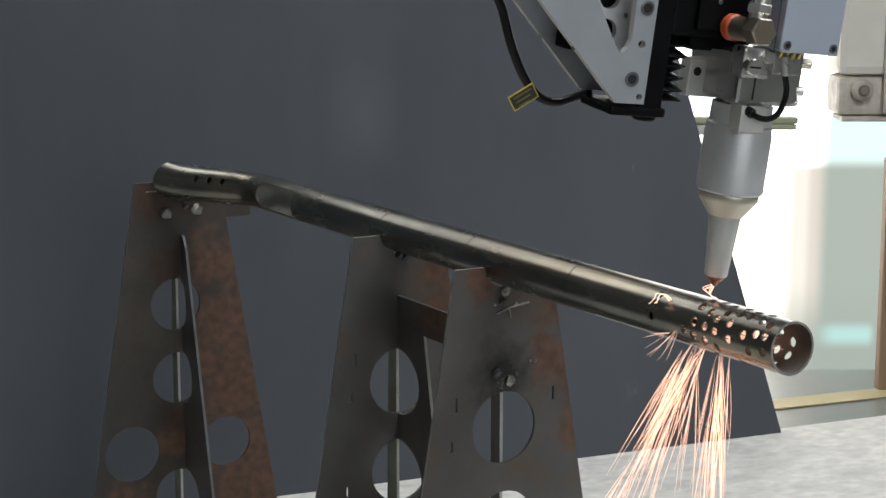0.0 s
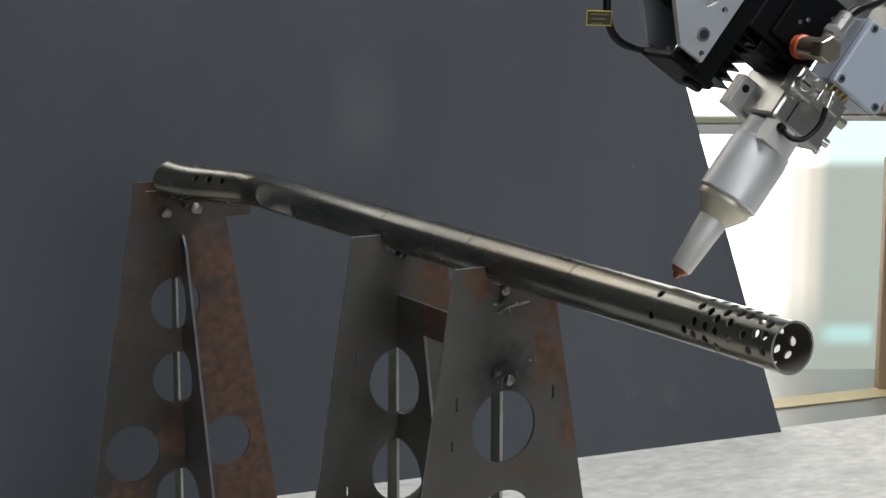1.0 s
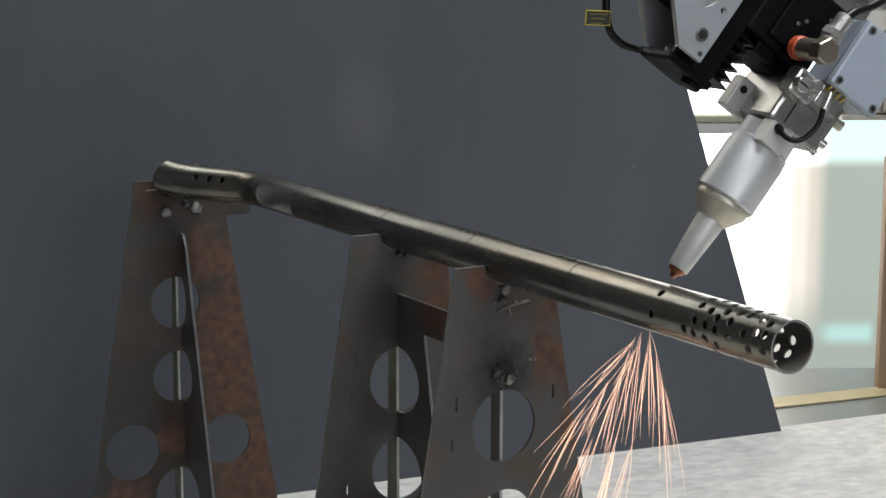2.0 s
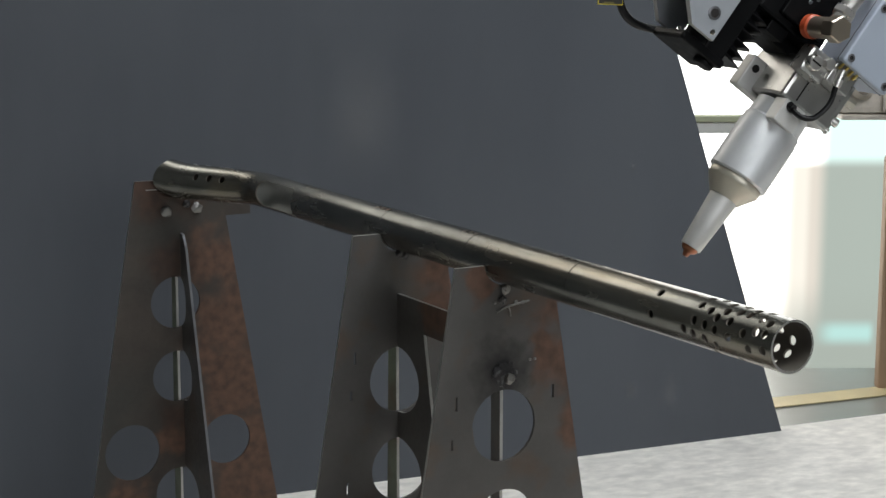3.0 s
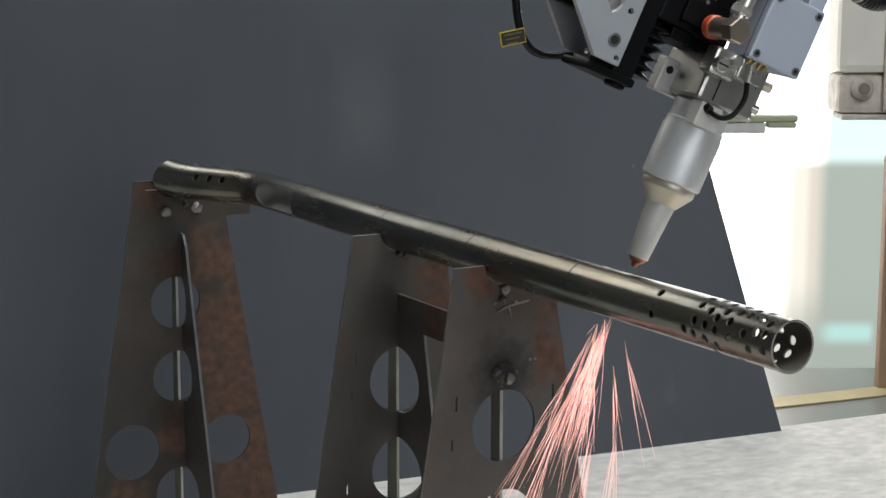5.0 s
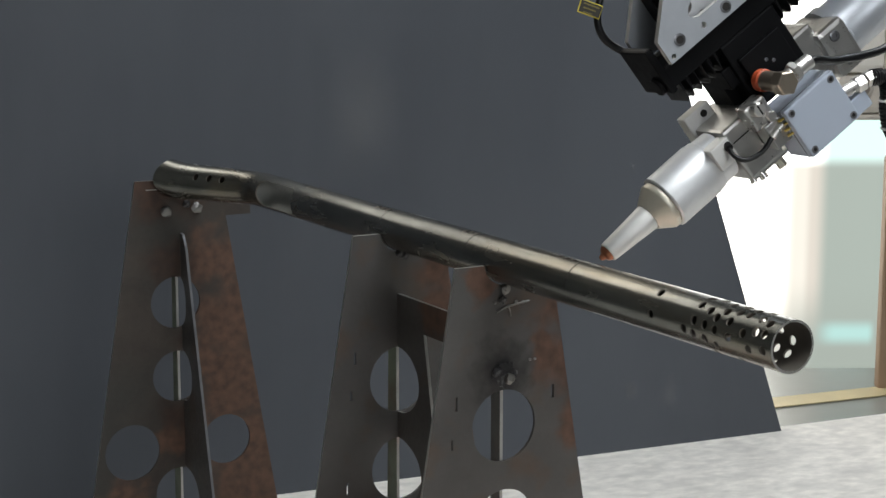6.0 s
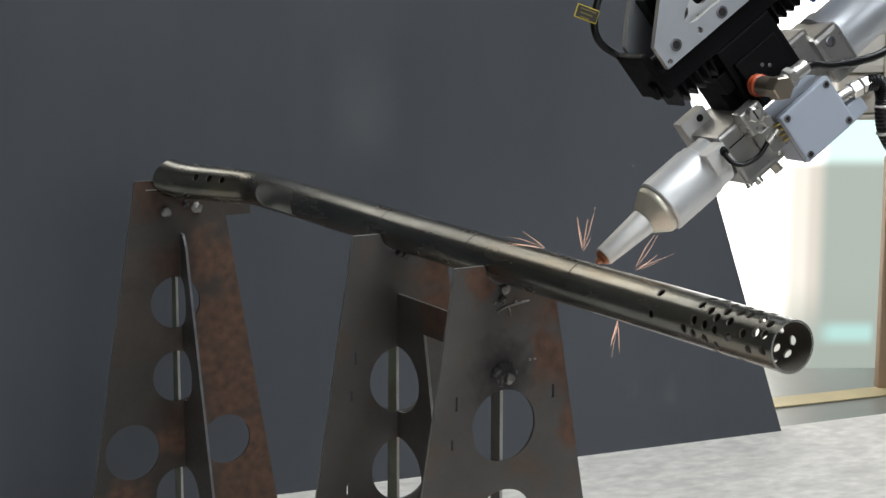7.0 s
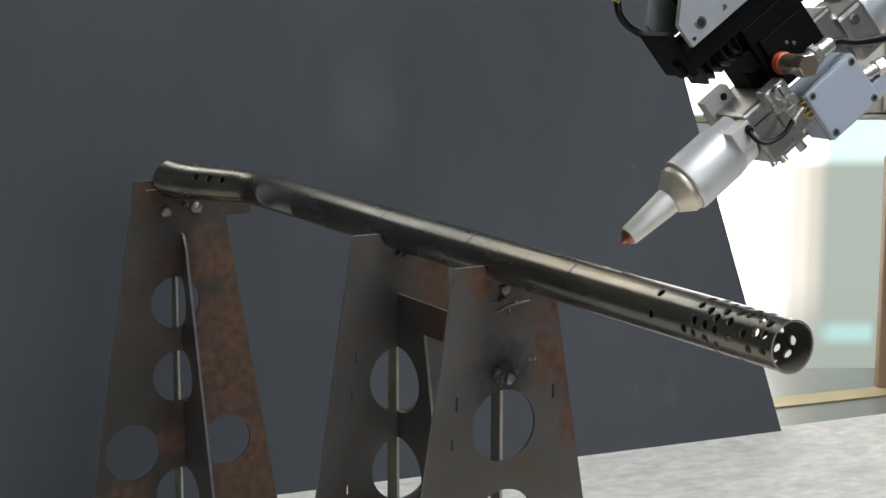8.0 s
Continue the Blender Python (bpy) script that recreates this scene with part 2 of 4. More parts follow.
def prism(outline, y0, y1, holes=(), bm=None, m=None, bevel=0.0):
    """A plate in the x-z plane between y0 and y1, with an outline and holes given as lists of (x, z)."""
    bm = bm or bmesh.new()
    tmp = bmesh.new()
    loops = [list(outline)] + [list(h) for h in holes]
    edges = []
    for lp in loops:
        vs = [tmp.verts.new((x, y0, z)) for x, z in lp]
        edges += [tmp.edges.new((vs[k], vs[(k + 1) % len(vs)])) for k in range(len(vs))]
    bmesh.ops.triangle_fill(tmp, use_beauty=True, use_dissolve=False, edges=edges)
    got = bmesh.ops.extrude_face_region(tmp, geom=list(tmp.faces))
    bmesh.ops.translate(tmp, verts=[v for v in got["geom"] if isinstance(v, bmesh.types.BMVert)], vec=(0, y1 - y0, 0))
    rim = {(round(x, 5), round(z, 5)) for x, z in loops[0]}
    for f in tmp.faces:
        f.normal_update()
        if abs(f.normal.y) < 0.5:
            f.material_index = 1 if all((round(v.co.x, 5), round(v.co.z, 5)) in rim for v in f.verts) else 2
    if m is not None:
        bmesh.ops.transform(tmp, matrix=m, verts=tmp.verts)
    me = bpy.data.meshes.new("tmp")
    tmp.to_mesh(me)
    tmp.free()
    bm.from_mesh(me)
    bpy.data.meshes.remove(me)
    return bm


def circle(cx, cz, rx, rz=None, n=32):
    rz = rz or rx
    return [(cx + rx * math.cos(2 * math.pi * k / n), cz + rz * math.sin(2 * math.pi * k / n)) for k in range(n)]


def sweep(points, r, seg=12, bm=None, steps=8, ripple=0.0):
    """A round hose through points, smoothed."""
    bm = bm or bmesh.new()
    pts = [Vector(q) for q in points]
    full = [pts[0] * 2 - pts[1]] + pts + [pts[-1] * 2 - pts[-2]]
    path = []
    for k in range(1, len(full) - 2):
        p0, p1, p2, p3 = full[k - 1:k + 3]
        for j in range(steps):
            t = j / steps
            path.append(0.5 * ((2 * p1) + (p2 - p0) * t + (2 * p0 - 5 * p1 + 4 * p2 - p3) * t * t + (3 * p1 - p0 - 3 * p2 + p3) * t ** 3))
    path.append(pts[-1])
    prev = None
    side_v = None
    for k, q in enumerate(path):
        d = (path[min(k + 1, len(path) - 1)] - path[max(k - 1, 0)]).normalized()
        if side_v is None:
            side_v = d.orthogonal().normalized()
        side_v = (side_v - d * side_v.dot(d)).normalized()
        w = d.cross(side_v)
        rr = r * (1 + ripple * (1 if k % 2 else -1))
        ring = [bm.verts.new(q + rr * (math.cos(2 * math.pi * j / seg) * side_v + math.sin(2 * math.pi * j / seg) * w)) for j in range(seg)]
        if prev:
            for j in range(seg):
                bm.faces.new((prev[j], prev[(j + 1) % seg], ring[(j + 1) % seg], ring[j]))
        else:
            bm.faces.new(ring[::-1])
        prev = ring
    bm.faces.new(prev)
    return bm


def hexagon(a, b, r, bm=None):
    h = (Vector(b) - Vector(a)).length
    return lathe([(0, 0), (r * 0.9, 0), (r, r * 0.1), (r, h - r * 0.1), (r * 0.9, h), (0, h)], towards(a, b), 6, bm)


# ---- plan ----
U = Vector((-math.sin(F_AZ), math.cos(F_AZ), 0))       # along the tube, away from the camera
SIDE = Vector((U.y, -U.x, 0))                           # across it, to the right
TUBE_END = Vector((0.31366, 1.50891, 1.1952))
TUBE_R = 0.025
TABLE_Z = 0.50


def along(s, x=0.0, z=0.0):
    return TUBE_END + s * U + x * SIDE + z * Vector((0, 0, 1))


EDGE_A = Vector((-0.333, 3.21, 0))                      # back edge of the table, where the dark sheet stands
EDGE_D = (Vector((0.743, 3.661, 0)) - EDGE_A).normalized()
EDGE_N = Vector((EDGE_D.y, -EDGE_D.x, 0))               # towards the camera
EDGE_ROT = math.degrees(math.atan2(EDGE_D.y, EDGE_D.x))


# ---- the hall ----
def hall():
    def slab(name, lo, hi, mat, label):
        ob = part(name, box(lo, hi), mat)
        return tagged(ob, label, name.split("_")[0], kind="structure")
    slab("floor", (-5.2, -5.2, -0.1), (7.2, 6.25, 0), M_FLOOR, "glossy grey-green painted workshop floor")
    # Ceiling and walls are added out of view to close the hall.
    slab("ceiling", (-5.2, -5.2, 4.3), (7.2, 6.25, 4.45), M_WALL, "unseen grey ceiling that closes the workshop hall")
    slab("wall_west", (-5.2, -5.2, 0), (-5.0, 6.25, 4.3), M_WALL, "unseen grey wall that closes the workshop hall")
    slab("wall_east", (7.0, -5.2, 0), (7.2, 6.25, 4.3), M_WALL, "unseen grey wall that closes the workshop hall")
    slab("wall_south", (-5.0, -5.2, 0), (7.0, -5.0, 4.3), M_WALL, "unseen grey wall that closes the workshop hall")
    wall = bmesh.new()
    box((-5.0, 6.10, 0), (0.5, 6.25, 4.3), bm=wall)
    box((3.2, 6.10, 0), (7.0, 6.25, 4.3), bm=wall)
    box((0.5, 6.10, 3.2), (3.2, 6.25, 4.3), bm=wall)
    tagged(part("wall_north", wall, M_WALL), "unseen grey wall around a wide bright doorway", "wall", kind="structure")
    line = part("floor_line", box((-5.0, -0.055, 0.002), (0.80, 0.055, 0.006)), M_YELLOW, m=pose(1.15, 5.745, 0, 0, 0, 20.8))
    tagged(line, "yellow painted safety line on the floor", "floor marking", kind="structure")


def daylight():
    """A glowing card beyond the doorway, with bright and dull daylight painted into its emission."""
    mat = bpy.data.materials.new("painted_daylight_glow")
    mat.use_nodes = True
    t = mat.node_tree
    n, l = t.nodes, t.links
    b = n["Principled BSDF"]
    co = n.new("ShaderNodeTexCoord")
    sep = n.new("ShaderNodeSeparateXYZ")
    l.new(co.outputs["Object"], sep.inputs["Vector"])

    def step(axis, a, c):
        k = n.new("ShaderNodeMapRange")
        k.interpolation_type = "SMOOTHSTEP"
        k.inputs["From Min"].default_value, k.inputs["From Max"].default_value = a, c
        l.new(sep.outputs[axis], k.inputs["Value"])
        return k.outputs["Result"]

    def mix(fac, a, c):
        k = n.new("ShaderNodeMix")
        k.data_type = "RGBA"
        l.new(fac, k.inputs["Factor"])
        for s, v in (("A", a), ("B", c)):
            if isinstance(v, tuple):
                k.inputs[s].default_value = (*v, 1)
            else:
                l.new(v, k.inputs[s])
        return k.outputs["Result"]

    # Painted light patches; values above white also brighten floor, table and tube rim.
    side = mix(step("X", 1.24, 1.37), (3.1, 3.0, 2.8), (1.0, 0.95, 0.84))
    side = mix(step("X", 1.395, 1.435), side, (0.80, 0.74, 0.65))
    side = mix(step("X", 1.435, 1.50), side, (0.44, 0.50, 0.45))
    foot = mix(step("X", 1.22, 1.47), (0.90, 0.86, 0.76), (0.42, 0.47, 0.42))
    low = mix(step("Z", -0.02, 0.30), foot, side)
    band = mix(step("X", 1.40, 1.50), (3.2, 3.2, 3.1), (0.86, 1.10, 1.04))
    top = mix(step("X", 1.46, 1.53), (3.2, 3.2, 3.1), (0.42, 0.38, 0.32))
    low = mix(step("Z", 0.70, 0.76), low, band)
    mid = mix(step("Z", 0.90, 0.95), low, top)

    def times(a, c):
        k = n.new("ShaderNodeMath")
        k.operation = "MULTIPLY"
        l.new(a, k.inputs[0])
        l.new(c, k.inputs[1])
        return k.outputs["Value"]

    # A soft cyan glint painted into the card's glow.
    glint = times(times(step("Z", -0.01, 0.05), step("Z", 0.12, 0.06)), times(step("X", 1.44, 1.54), step("X", 1.70, 1.66)))
    mid = mix(glint, mid, (0.52, 0.80, 0.75))
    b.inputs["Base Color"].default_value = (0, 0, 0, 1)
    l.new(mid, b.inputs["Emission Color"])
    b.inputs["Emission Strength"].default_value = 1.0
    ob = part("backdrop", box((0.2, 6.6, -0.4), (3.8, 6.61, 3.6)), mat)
    tagged(ob, "glowing backdrop card painted as overexposed daylight beyond the doorway", "backdrop", kind="structure")


def yard_things():
    post = part("door_post", box((1.54, 5.93, 0.0), (1.68, 5.99, 0.83), 0.01), M_BROWN)
    tagged(post, "brown painted wooden post beside the doorway", "post")
    m = thing("stored_machine", pose(1.72, 6.0, 0), "beige and taupe machine housing beside the doorway", "machine")
    part("housing", box((-0.36, -0.05, 1.115), (0.5, 0.15, 1.7), 0.03), M_CRATE, m)
    part("lower_body", box((-0.355, -0.04, 0.975), (0.5, 0.15, 1.112), 0.025), M_TAUPE, m)
    part("column", box((0.1, -0.03, 0), (0.3, 0.12, 0.97), 0.01), M_CRATE, m)
    part("side_rail", box((-0.205, -0.07, 0.985), (-0.16, -0.052, 1.62), 0.008), M_TAUPE, m)
    motor = part("motor", rod((-0.275, -0.04, 1.065), (-0.275, -0.075, 1.065), 0.038, bevel=0.3), M_TAUPE, m, "", True)
    part("knob", rod((-0.275, -0.075, 1.065), (-0.275, -0.085, 1.065), 0.020, bevel=0.4), M_KNOB, motor, "", True)
    part("foot_rail", box((-0.34, -0.045, 0.955), (0.1, 0.10, 0.974), 0.006), M_TAUPE, m)
    k = thing("door_ledge", pose(0, 0, 0), "greenish painted ledge across the doorway", "ledge")
    part("board", box((0.45, 5.98, 0.945), (1.235, 6.04, 0.968), 0.006), M_LEDGE, k)
    part("end_block", box((1.13, 5.972, 0.925), (1.228, 6.035, 0.944), 0.005), M_LEDGE, k)
    part("lower_lip", box((0.45, 5.99, 0.905), (1.125, 6.035, 0.942), 0.006), M_TIE, k)
    part("bracket", box((0.42, 5.98, 0.0), (0.46, 6.04, 0.96)), M_LEDGE, k)


# ---- table and dark sheet ----
def table():
    m = Matrix.Translation((EDGE_A.x, EDGE_A.y, 0)) @ pose(0, 0, 0, 0, 0, EDGE_ROT)
    ob = thing("work_table", m, "pale concrete-topped work table with stained surface", "table")
    bm = box((-1.6, -2.3, TABLE_Z - 0.12), (3.2, 0.035, TABLE_Z), 0.006)
    part("tabletop", bm, M_TABLE, ob)
    for x in (-1.3, 2.9):
        for y in (-2.1, -0.15):
            part("leg", box((x - 0.06, y - 0.06, 0), (x + 0.06, y + 0.06, TABLE_Z - 0.12), 0.004), M_DARK, ob)


def sheet():
    m = Matrix.Translation((EDGE_A.x, EDGE_A.y, TABLE_Z)) @ pose(0, 0, 0, 0, 0, EDGE_ROT)
    ob = thing("welding_screen", m, "large dark grey painted sheet with a slanted edge", "screen")
    out = [(-1.5, 0), (SHEET_LOW, 0), (SHEET_TOP, 1.22), (-1.5, 1.22)]
    part("sheet", prism(out, 0, 0.012), [M_PANEL, M_PANEL, M_PANEL], ob)
    # dusty smears on the paint
    for x, z, w, h in ((0.882, 0.122, 0.022, 0.055), (0.787, 0.132, 0.02, 0.03), (0.193, 0.736, 0.1, 0.16), (0.783, 0.603, 0.008, 0.014), (0.467, 0.223, 0.03, 0.06)):
        bm = bmesh.new()
        bmesh.ops.create_grid(bm, x_segments=1, y_segments=1, size=1.0, matrix=pose(0, 0, 0, 90))
        smear = part("dust_smear", bm, M_SMEAR, ob, "pale dusty smear on the paint", m=Matrix.Translation((x, -0.003, z)))
        smear.scale = (w, 1, h)


SHEET_LOW, SHEET_TOP = 1.167, 1.167 - 0.547 * 1.22 / 1.6


# ---- the tube ----
def tube_point(s, phi, r):
    """A point at s along the straight run, phi degrees from the top towards the right."""
    a = radians(phi)
    return along(s) + r * (math.sin(a) * SIDE + math.cos(a) * Vector((0, 0, 1)))


BEND_S, BEND_ANGLE, TAIL = 1.16, radians(25), 0.199


def tube_axis():
    pts = []
    for k in range(24):
        pts.append(along(-0.0 + BEND_S * k / 24))
    d0 = U
    n = 8
    p = along(BEND_S)
    r_step = 0.006
    for k in range(n):
        a = BEND_ANGLE * (k + 0.5) / n
        pts.append(p.copy())
        p = p + r_step * (math.cos(a) * U - math.sin(a) * SIDE)
    d1 = math.cos(BEND_ANGLE) * U - math.sin(BEND_ANGLE) * SIDE
    for k in range(7):
        pts.append(p + d1 * (TAIL - n * r_step) * k / 6 + Vector((0, 0, -0.001 * k / 6)))
    return pts, d1


def tube_mesh():
    pts, d1 = tube_axis()
    seg = 64
    wall_t = 0.0022
    bm = bmesh.new()
    outer, inner = [], []
    for k, q in enumerate(pts):
        d = (pts[min(k + 1, len(pts) - 1)] - pts[max(k - 1, 0)]).normalized()
        sd = Vector((d.y, -d.x, 0))
        up = Vector((0, 0, 1))
        squash = 1.0 + {1: 0.15, 2: 0.11, 3: 0.09, 4: 0.07, 5: 0.05, 6: 0.03}.get(len(pts) - k, 0.0) + (0.02 if k == 24 else 0.0)
        ro, ri = [], []
        for j in range(seg):
            a = 2 * math.pi * j / seg
            v = math.cos(a) * up + math.sin(a) * sd
            cope = 0.012 * (math.sin(a) ** 2) * d + Vector((0, 0, 0.003)) if k == len(pts) - 1 else Vector()
            ro.append(bm.verts.new(q + v * TUBE_R * squash + cope))
            ri.append(bm.verts.new(q + v * (TUBE_R - wall_t) * squash + cope))
        outer.append(ro)
        inner.append(ri)
    for k in range(len(pts) - 1):
        for j in range(seg):
            i = (j + 1) % seg
            bm.faces.new((outer[k][j], outer[k][i], outer[k + 1][i], outer[k + 1][j])).material_index = 0
            bm.faces.new((inner[k][i], inner[k][j], inner[k + 1][j], inner[k + 1][i])).material_index = 1
    for k in (0, len(pts) - 1):
        for j in range(seg):
            i = (j + 1) % seg
            bm.faces.new((outer[k][i], outer[k][j], inner[k][j], inner[k][i])).material_index = 2
    bmesh.ops.recalc_face_normals(bm, faces=bm.faces)
    return bm, pts, d1


# holes of the perforated end: distance from the end, degrees round the tube
HOLES = [(0.176, -36), (0.179, -92), (0.111, -37), (0.095, -44), (0.082, -56), (0.112, -76), (0.096, -79), (0.081, -84),
         (0.127, -101), (0.113, -107), (0.074, -36), (0.063, -56), (0.058, -29), (0.045, -28), (0.041, -73), (0.061, -92),
         (0.025, -63), (0.026, -31), (0.013, -62), (0.014, -36), (0.032, -105), (0.012, -98), (0.080, -120), (0.096, -111),
         (0.110, -8), (0.094, 2), (0.078, -8), (0.060, 0), (0.044, -6), (0.028, 2)]
HOLES += [(0.042, 74), (0.026, 94), (0.044, 121), (0.027, 127), (0.075, 102), (0.065, 62), (0.063, 112), (0.110, 136), (0.100, 80)]
HOLES += [(0.035 + 0.018 * k, 160 + 34 * j + 16 * (k % 2)) for k in range(5) for j in range(2)]
SMALL = [(0.372, -10), (0.358, -10), (0.345, -10), (0.570, -10), (0.558, -10), (0.546, -10), (0.789, -12), (0.776, -12),
         (0.763, -12), (0.998, -10), (0.984, -10), (0.970, -10)]


def tube():
    bm, pts, d1 = tube_mesh()
    ob = part("steel_tube", bm, [M_TUBE, M_INNER, M_CUT], smooth=False)
    cut = bmesh.new()

    def pin(a, b, r, flat=1.0):
        m = towards(a, b)
        got = bmesh.ops.create_cone(cut, cap_ends=True, segments=20, radius1=r, radius2=r, depth=(b - a).length,
                                    matrix=m @ Matrix.Translation((0, 0, (b - a).length / 2)))
    for s, phi in HOLES:
        pin(tube_point(s, phi, 0.017), tube_point(s, phi, 0.033), 0.0046)
    for s, phi in SMALL:
        pin(tube_point(s, phi, 0.017), tube_point(s, phi, 0.033), 0.0042)
    tail = along(BEND_S) + U * 0.02
    for k in range(3):
        q = tail + d1 * (0.055 + 0.026 * k)
        sd = Vector((d1.y, -d1.x, 0))
        v = (-math.sin(radians(62)) * sd + math.cos(radians(62)) * Vector((0, 0, 1)))
        pin(q + v * 0.017, q + v * 0.033, 0.0055)
    # the long slot before the bend
    v = (tube_point(1.0, -86, 1) - along(1.0)).normalized()
    w = U.cross(v)
    loop = []
    for k in range(9):
        a = math.pi * k / 8 - math.pi / 2
        loop.append((1.122 + 0.014 * math.cos(a), 0.0185 * math.sin(a)))
    for k in range(5):
        a = math.pi / 2 + math.pi * k / 4
        loop.append((1.024 + 0.010 * math.cos(a), 0.0185 * math.sin(a)))
    lo = [cut.verts.new(along(s) + w * c + v * 0.008) for s, c in loop]
    hi = [cut.verts.new(along(s) + w * c + v * 0.04) for s, c in loop]
    cut.faces.new(lo[::-1])
    cut.faces.new(hi)
    for k in range(len(loop)):
        j = (k + 1) % len(loop)
        cut.faces.new((lo[k], lo[j], hi[j], hi[k]))
    bmesh.ops.recalc_face_normals(cut, faces=cut.faces)
    cme = bpy.data.meshes.new("cutter")
    cut.to_mesh(cme)
    cut.free()
    for k in (M_TUBE, M_INNER, M_CUT, M_SLIT_BLACK):
        cme.materials.append(k)
    for poly in cme.polygons:
        poly.material_index = 1
    cob = new("cutter", cme)
    mod = ob.modifiers.new("holes", "BOOLEAN")
    mod.operation, mod.object, mod.solver = "DIFFERENCE", cob, "EXACT"
    mod.use_self = True
    deps = bpy.context.evaluated_depsgraph_get()
    me = bpy.data.meshes.new_from_object(ob.evaluated_get(deps))
    ob.modifiers.clear()
    old = ob.data
    ob.data = me
    bpy.data.meshes.remove(old)
    bpy.data.objects.remove(cob)
    for poly in me.polygons:
        poly.use_smooth = True
    me.set_sharp_from_angle(angle=radians(30))
    home = Matrix.Translation(TUBE_END) @ Matrix.Rotation(F_AZ, 4, "Z")
    me.transform(home.inverted())
    ob.matrix_basis = home
    tagged(ob, "dark mill-scale steel tube, bent, with laser-cut holes", "tube")
    # added trough behind the long slot, paler than the bore to pass for its lit wall
    lin = bmesh.new()
    prev = None
    for k in range(13):
        t = -1 + 2 * k / 12
        depth = 0.002 + 0.0125 * t * t
        most = math.sqrt(0.0238 ** 2 - (0.0187 * t) ** 2)
        ring = [lin.verts.new(home.inverted() @ (along(sv) + w * 0.0187 * t + v * min(most, depth + dv))) for sv, dv in ((1.009, 0.022), (1.018, 0.0), (1.112, 0.0), (1.128, 0.006), (1.141, 0.022))]
        if prev:
            for j in range(4):
                lin.faces.new((prev[j], prev[j + 1], ring[j + 1], ring[j]))
        prev = ring
    part("slot_liner", lin, M_SLOT_LINER, ob, "added pale liner for the lit inside of the slot", True)
    # thin black strips laid round the tube for the dark of its cut grooves
    for s, a0, a1 in ((0.330, -100, -5), (0.542, -75, -5), (0.755, -60, -5)):
        bk = bmesh.new()
        prev = None
        for k in range(25):
            phi = a0 + (a1 - a0) * k / 24
            ring = [bk.verts.new(tube_point(s + ds, phi, rr)) for ds, rr in ((-0.0007, 0.0249), (-0.0005, 0.02515), (0.0005, 0.02515), (0.0007, 0.0249))]
            if prev:
                for j in range(3):
                    bk.faces.new((prev[j], prev[j + 1], ring[j + 1], ring[j]))
            prev = ring
        bmesh.ops.transform(bk, matrix=home.inverted(), verts=bk.verts)
        part("cut_line", bk, M_SLIT_BLACK, ob, "thin black strip drawn for a laser cut groove")
    return ob


# ---- stands ----
def stand_plate(width=0.064, height=0.69, slope=0.168, notch=0.0262, flip=1):
    """Outline of one stand plate, x across and z from the tube's axis down to the table."""
    pts = [(-width, -0.003)]
    pts += [(-notch, -0.003)]
    for k in range(1, 12):
        a = math.pi + math.pi * k / 12
        pts.append((notch * math.cos(a), -0.001 + notch * math.sin(a)))
    pts += [(notch, -0.003), (width, -0.003)]
    w = width + slope * (height - 0.003)
    pts += [(w, -height), (w - 0.07, -height), (w - 0.09, -height + 0.05), (-w + 0.09, -height + 0.05), (-w + 0.07, -height), (-w, -height)]
    return pts


def slot(x, z, h=0.016, w=0.0035):
    return [(x - w / 2, z - h / 2), (x + w / 2, z - h / 2), (x + w / 2, z + h / 2), (x - w / 2, z + h / 2)]


def blob(parent, name, at, r, thick, mat, label=""):
    """A lumpy flattened drop on the face of a plate."""
    bm = bmesh.new()
    bmesh.ops.create_icosphere(bm, subdivisions=3, radius=1)
    for v in bm.verts:
        k = 1 + 0.35 * noise.noise(v.co * 1.3 + Vector(at) * 90) + 0.22 * noise.noise(v.co * 4.5 + Vector(at) * 50)
        v.co = Vector((v.co.x * r * k, v.co.y * thick * k, v.co.z * r * k))
    return part(name, bm, mat, parent, label, True, Matrix.Translation(at))


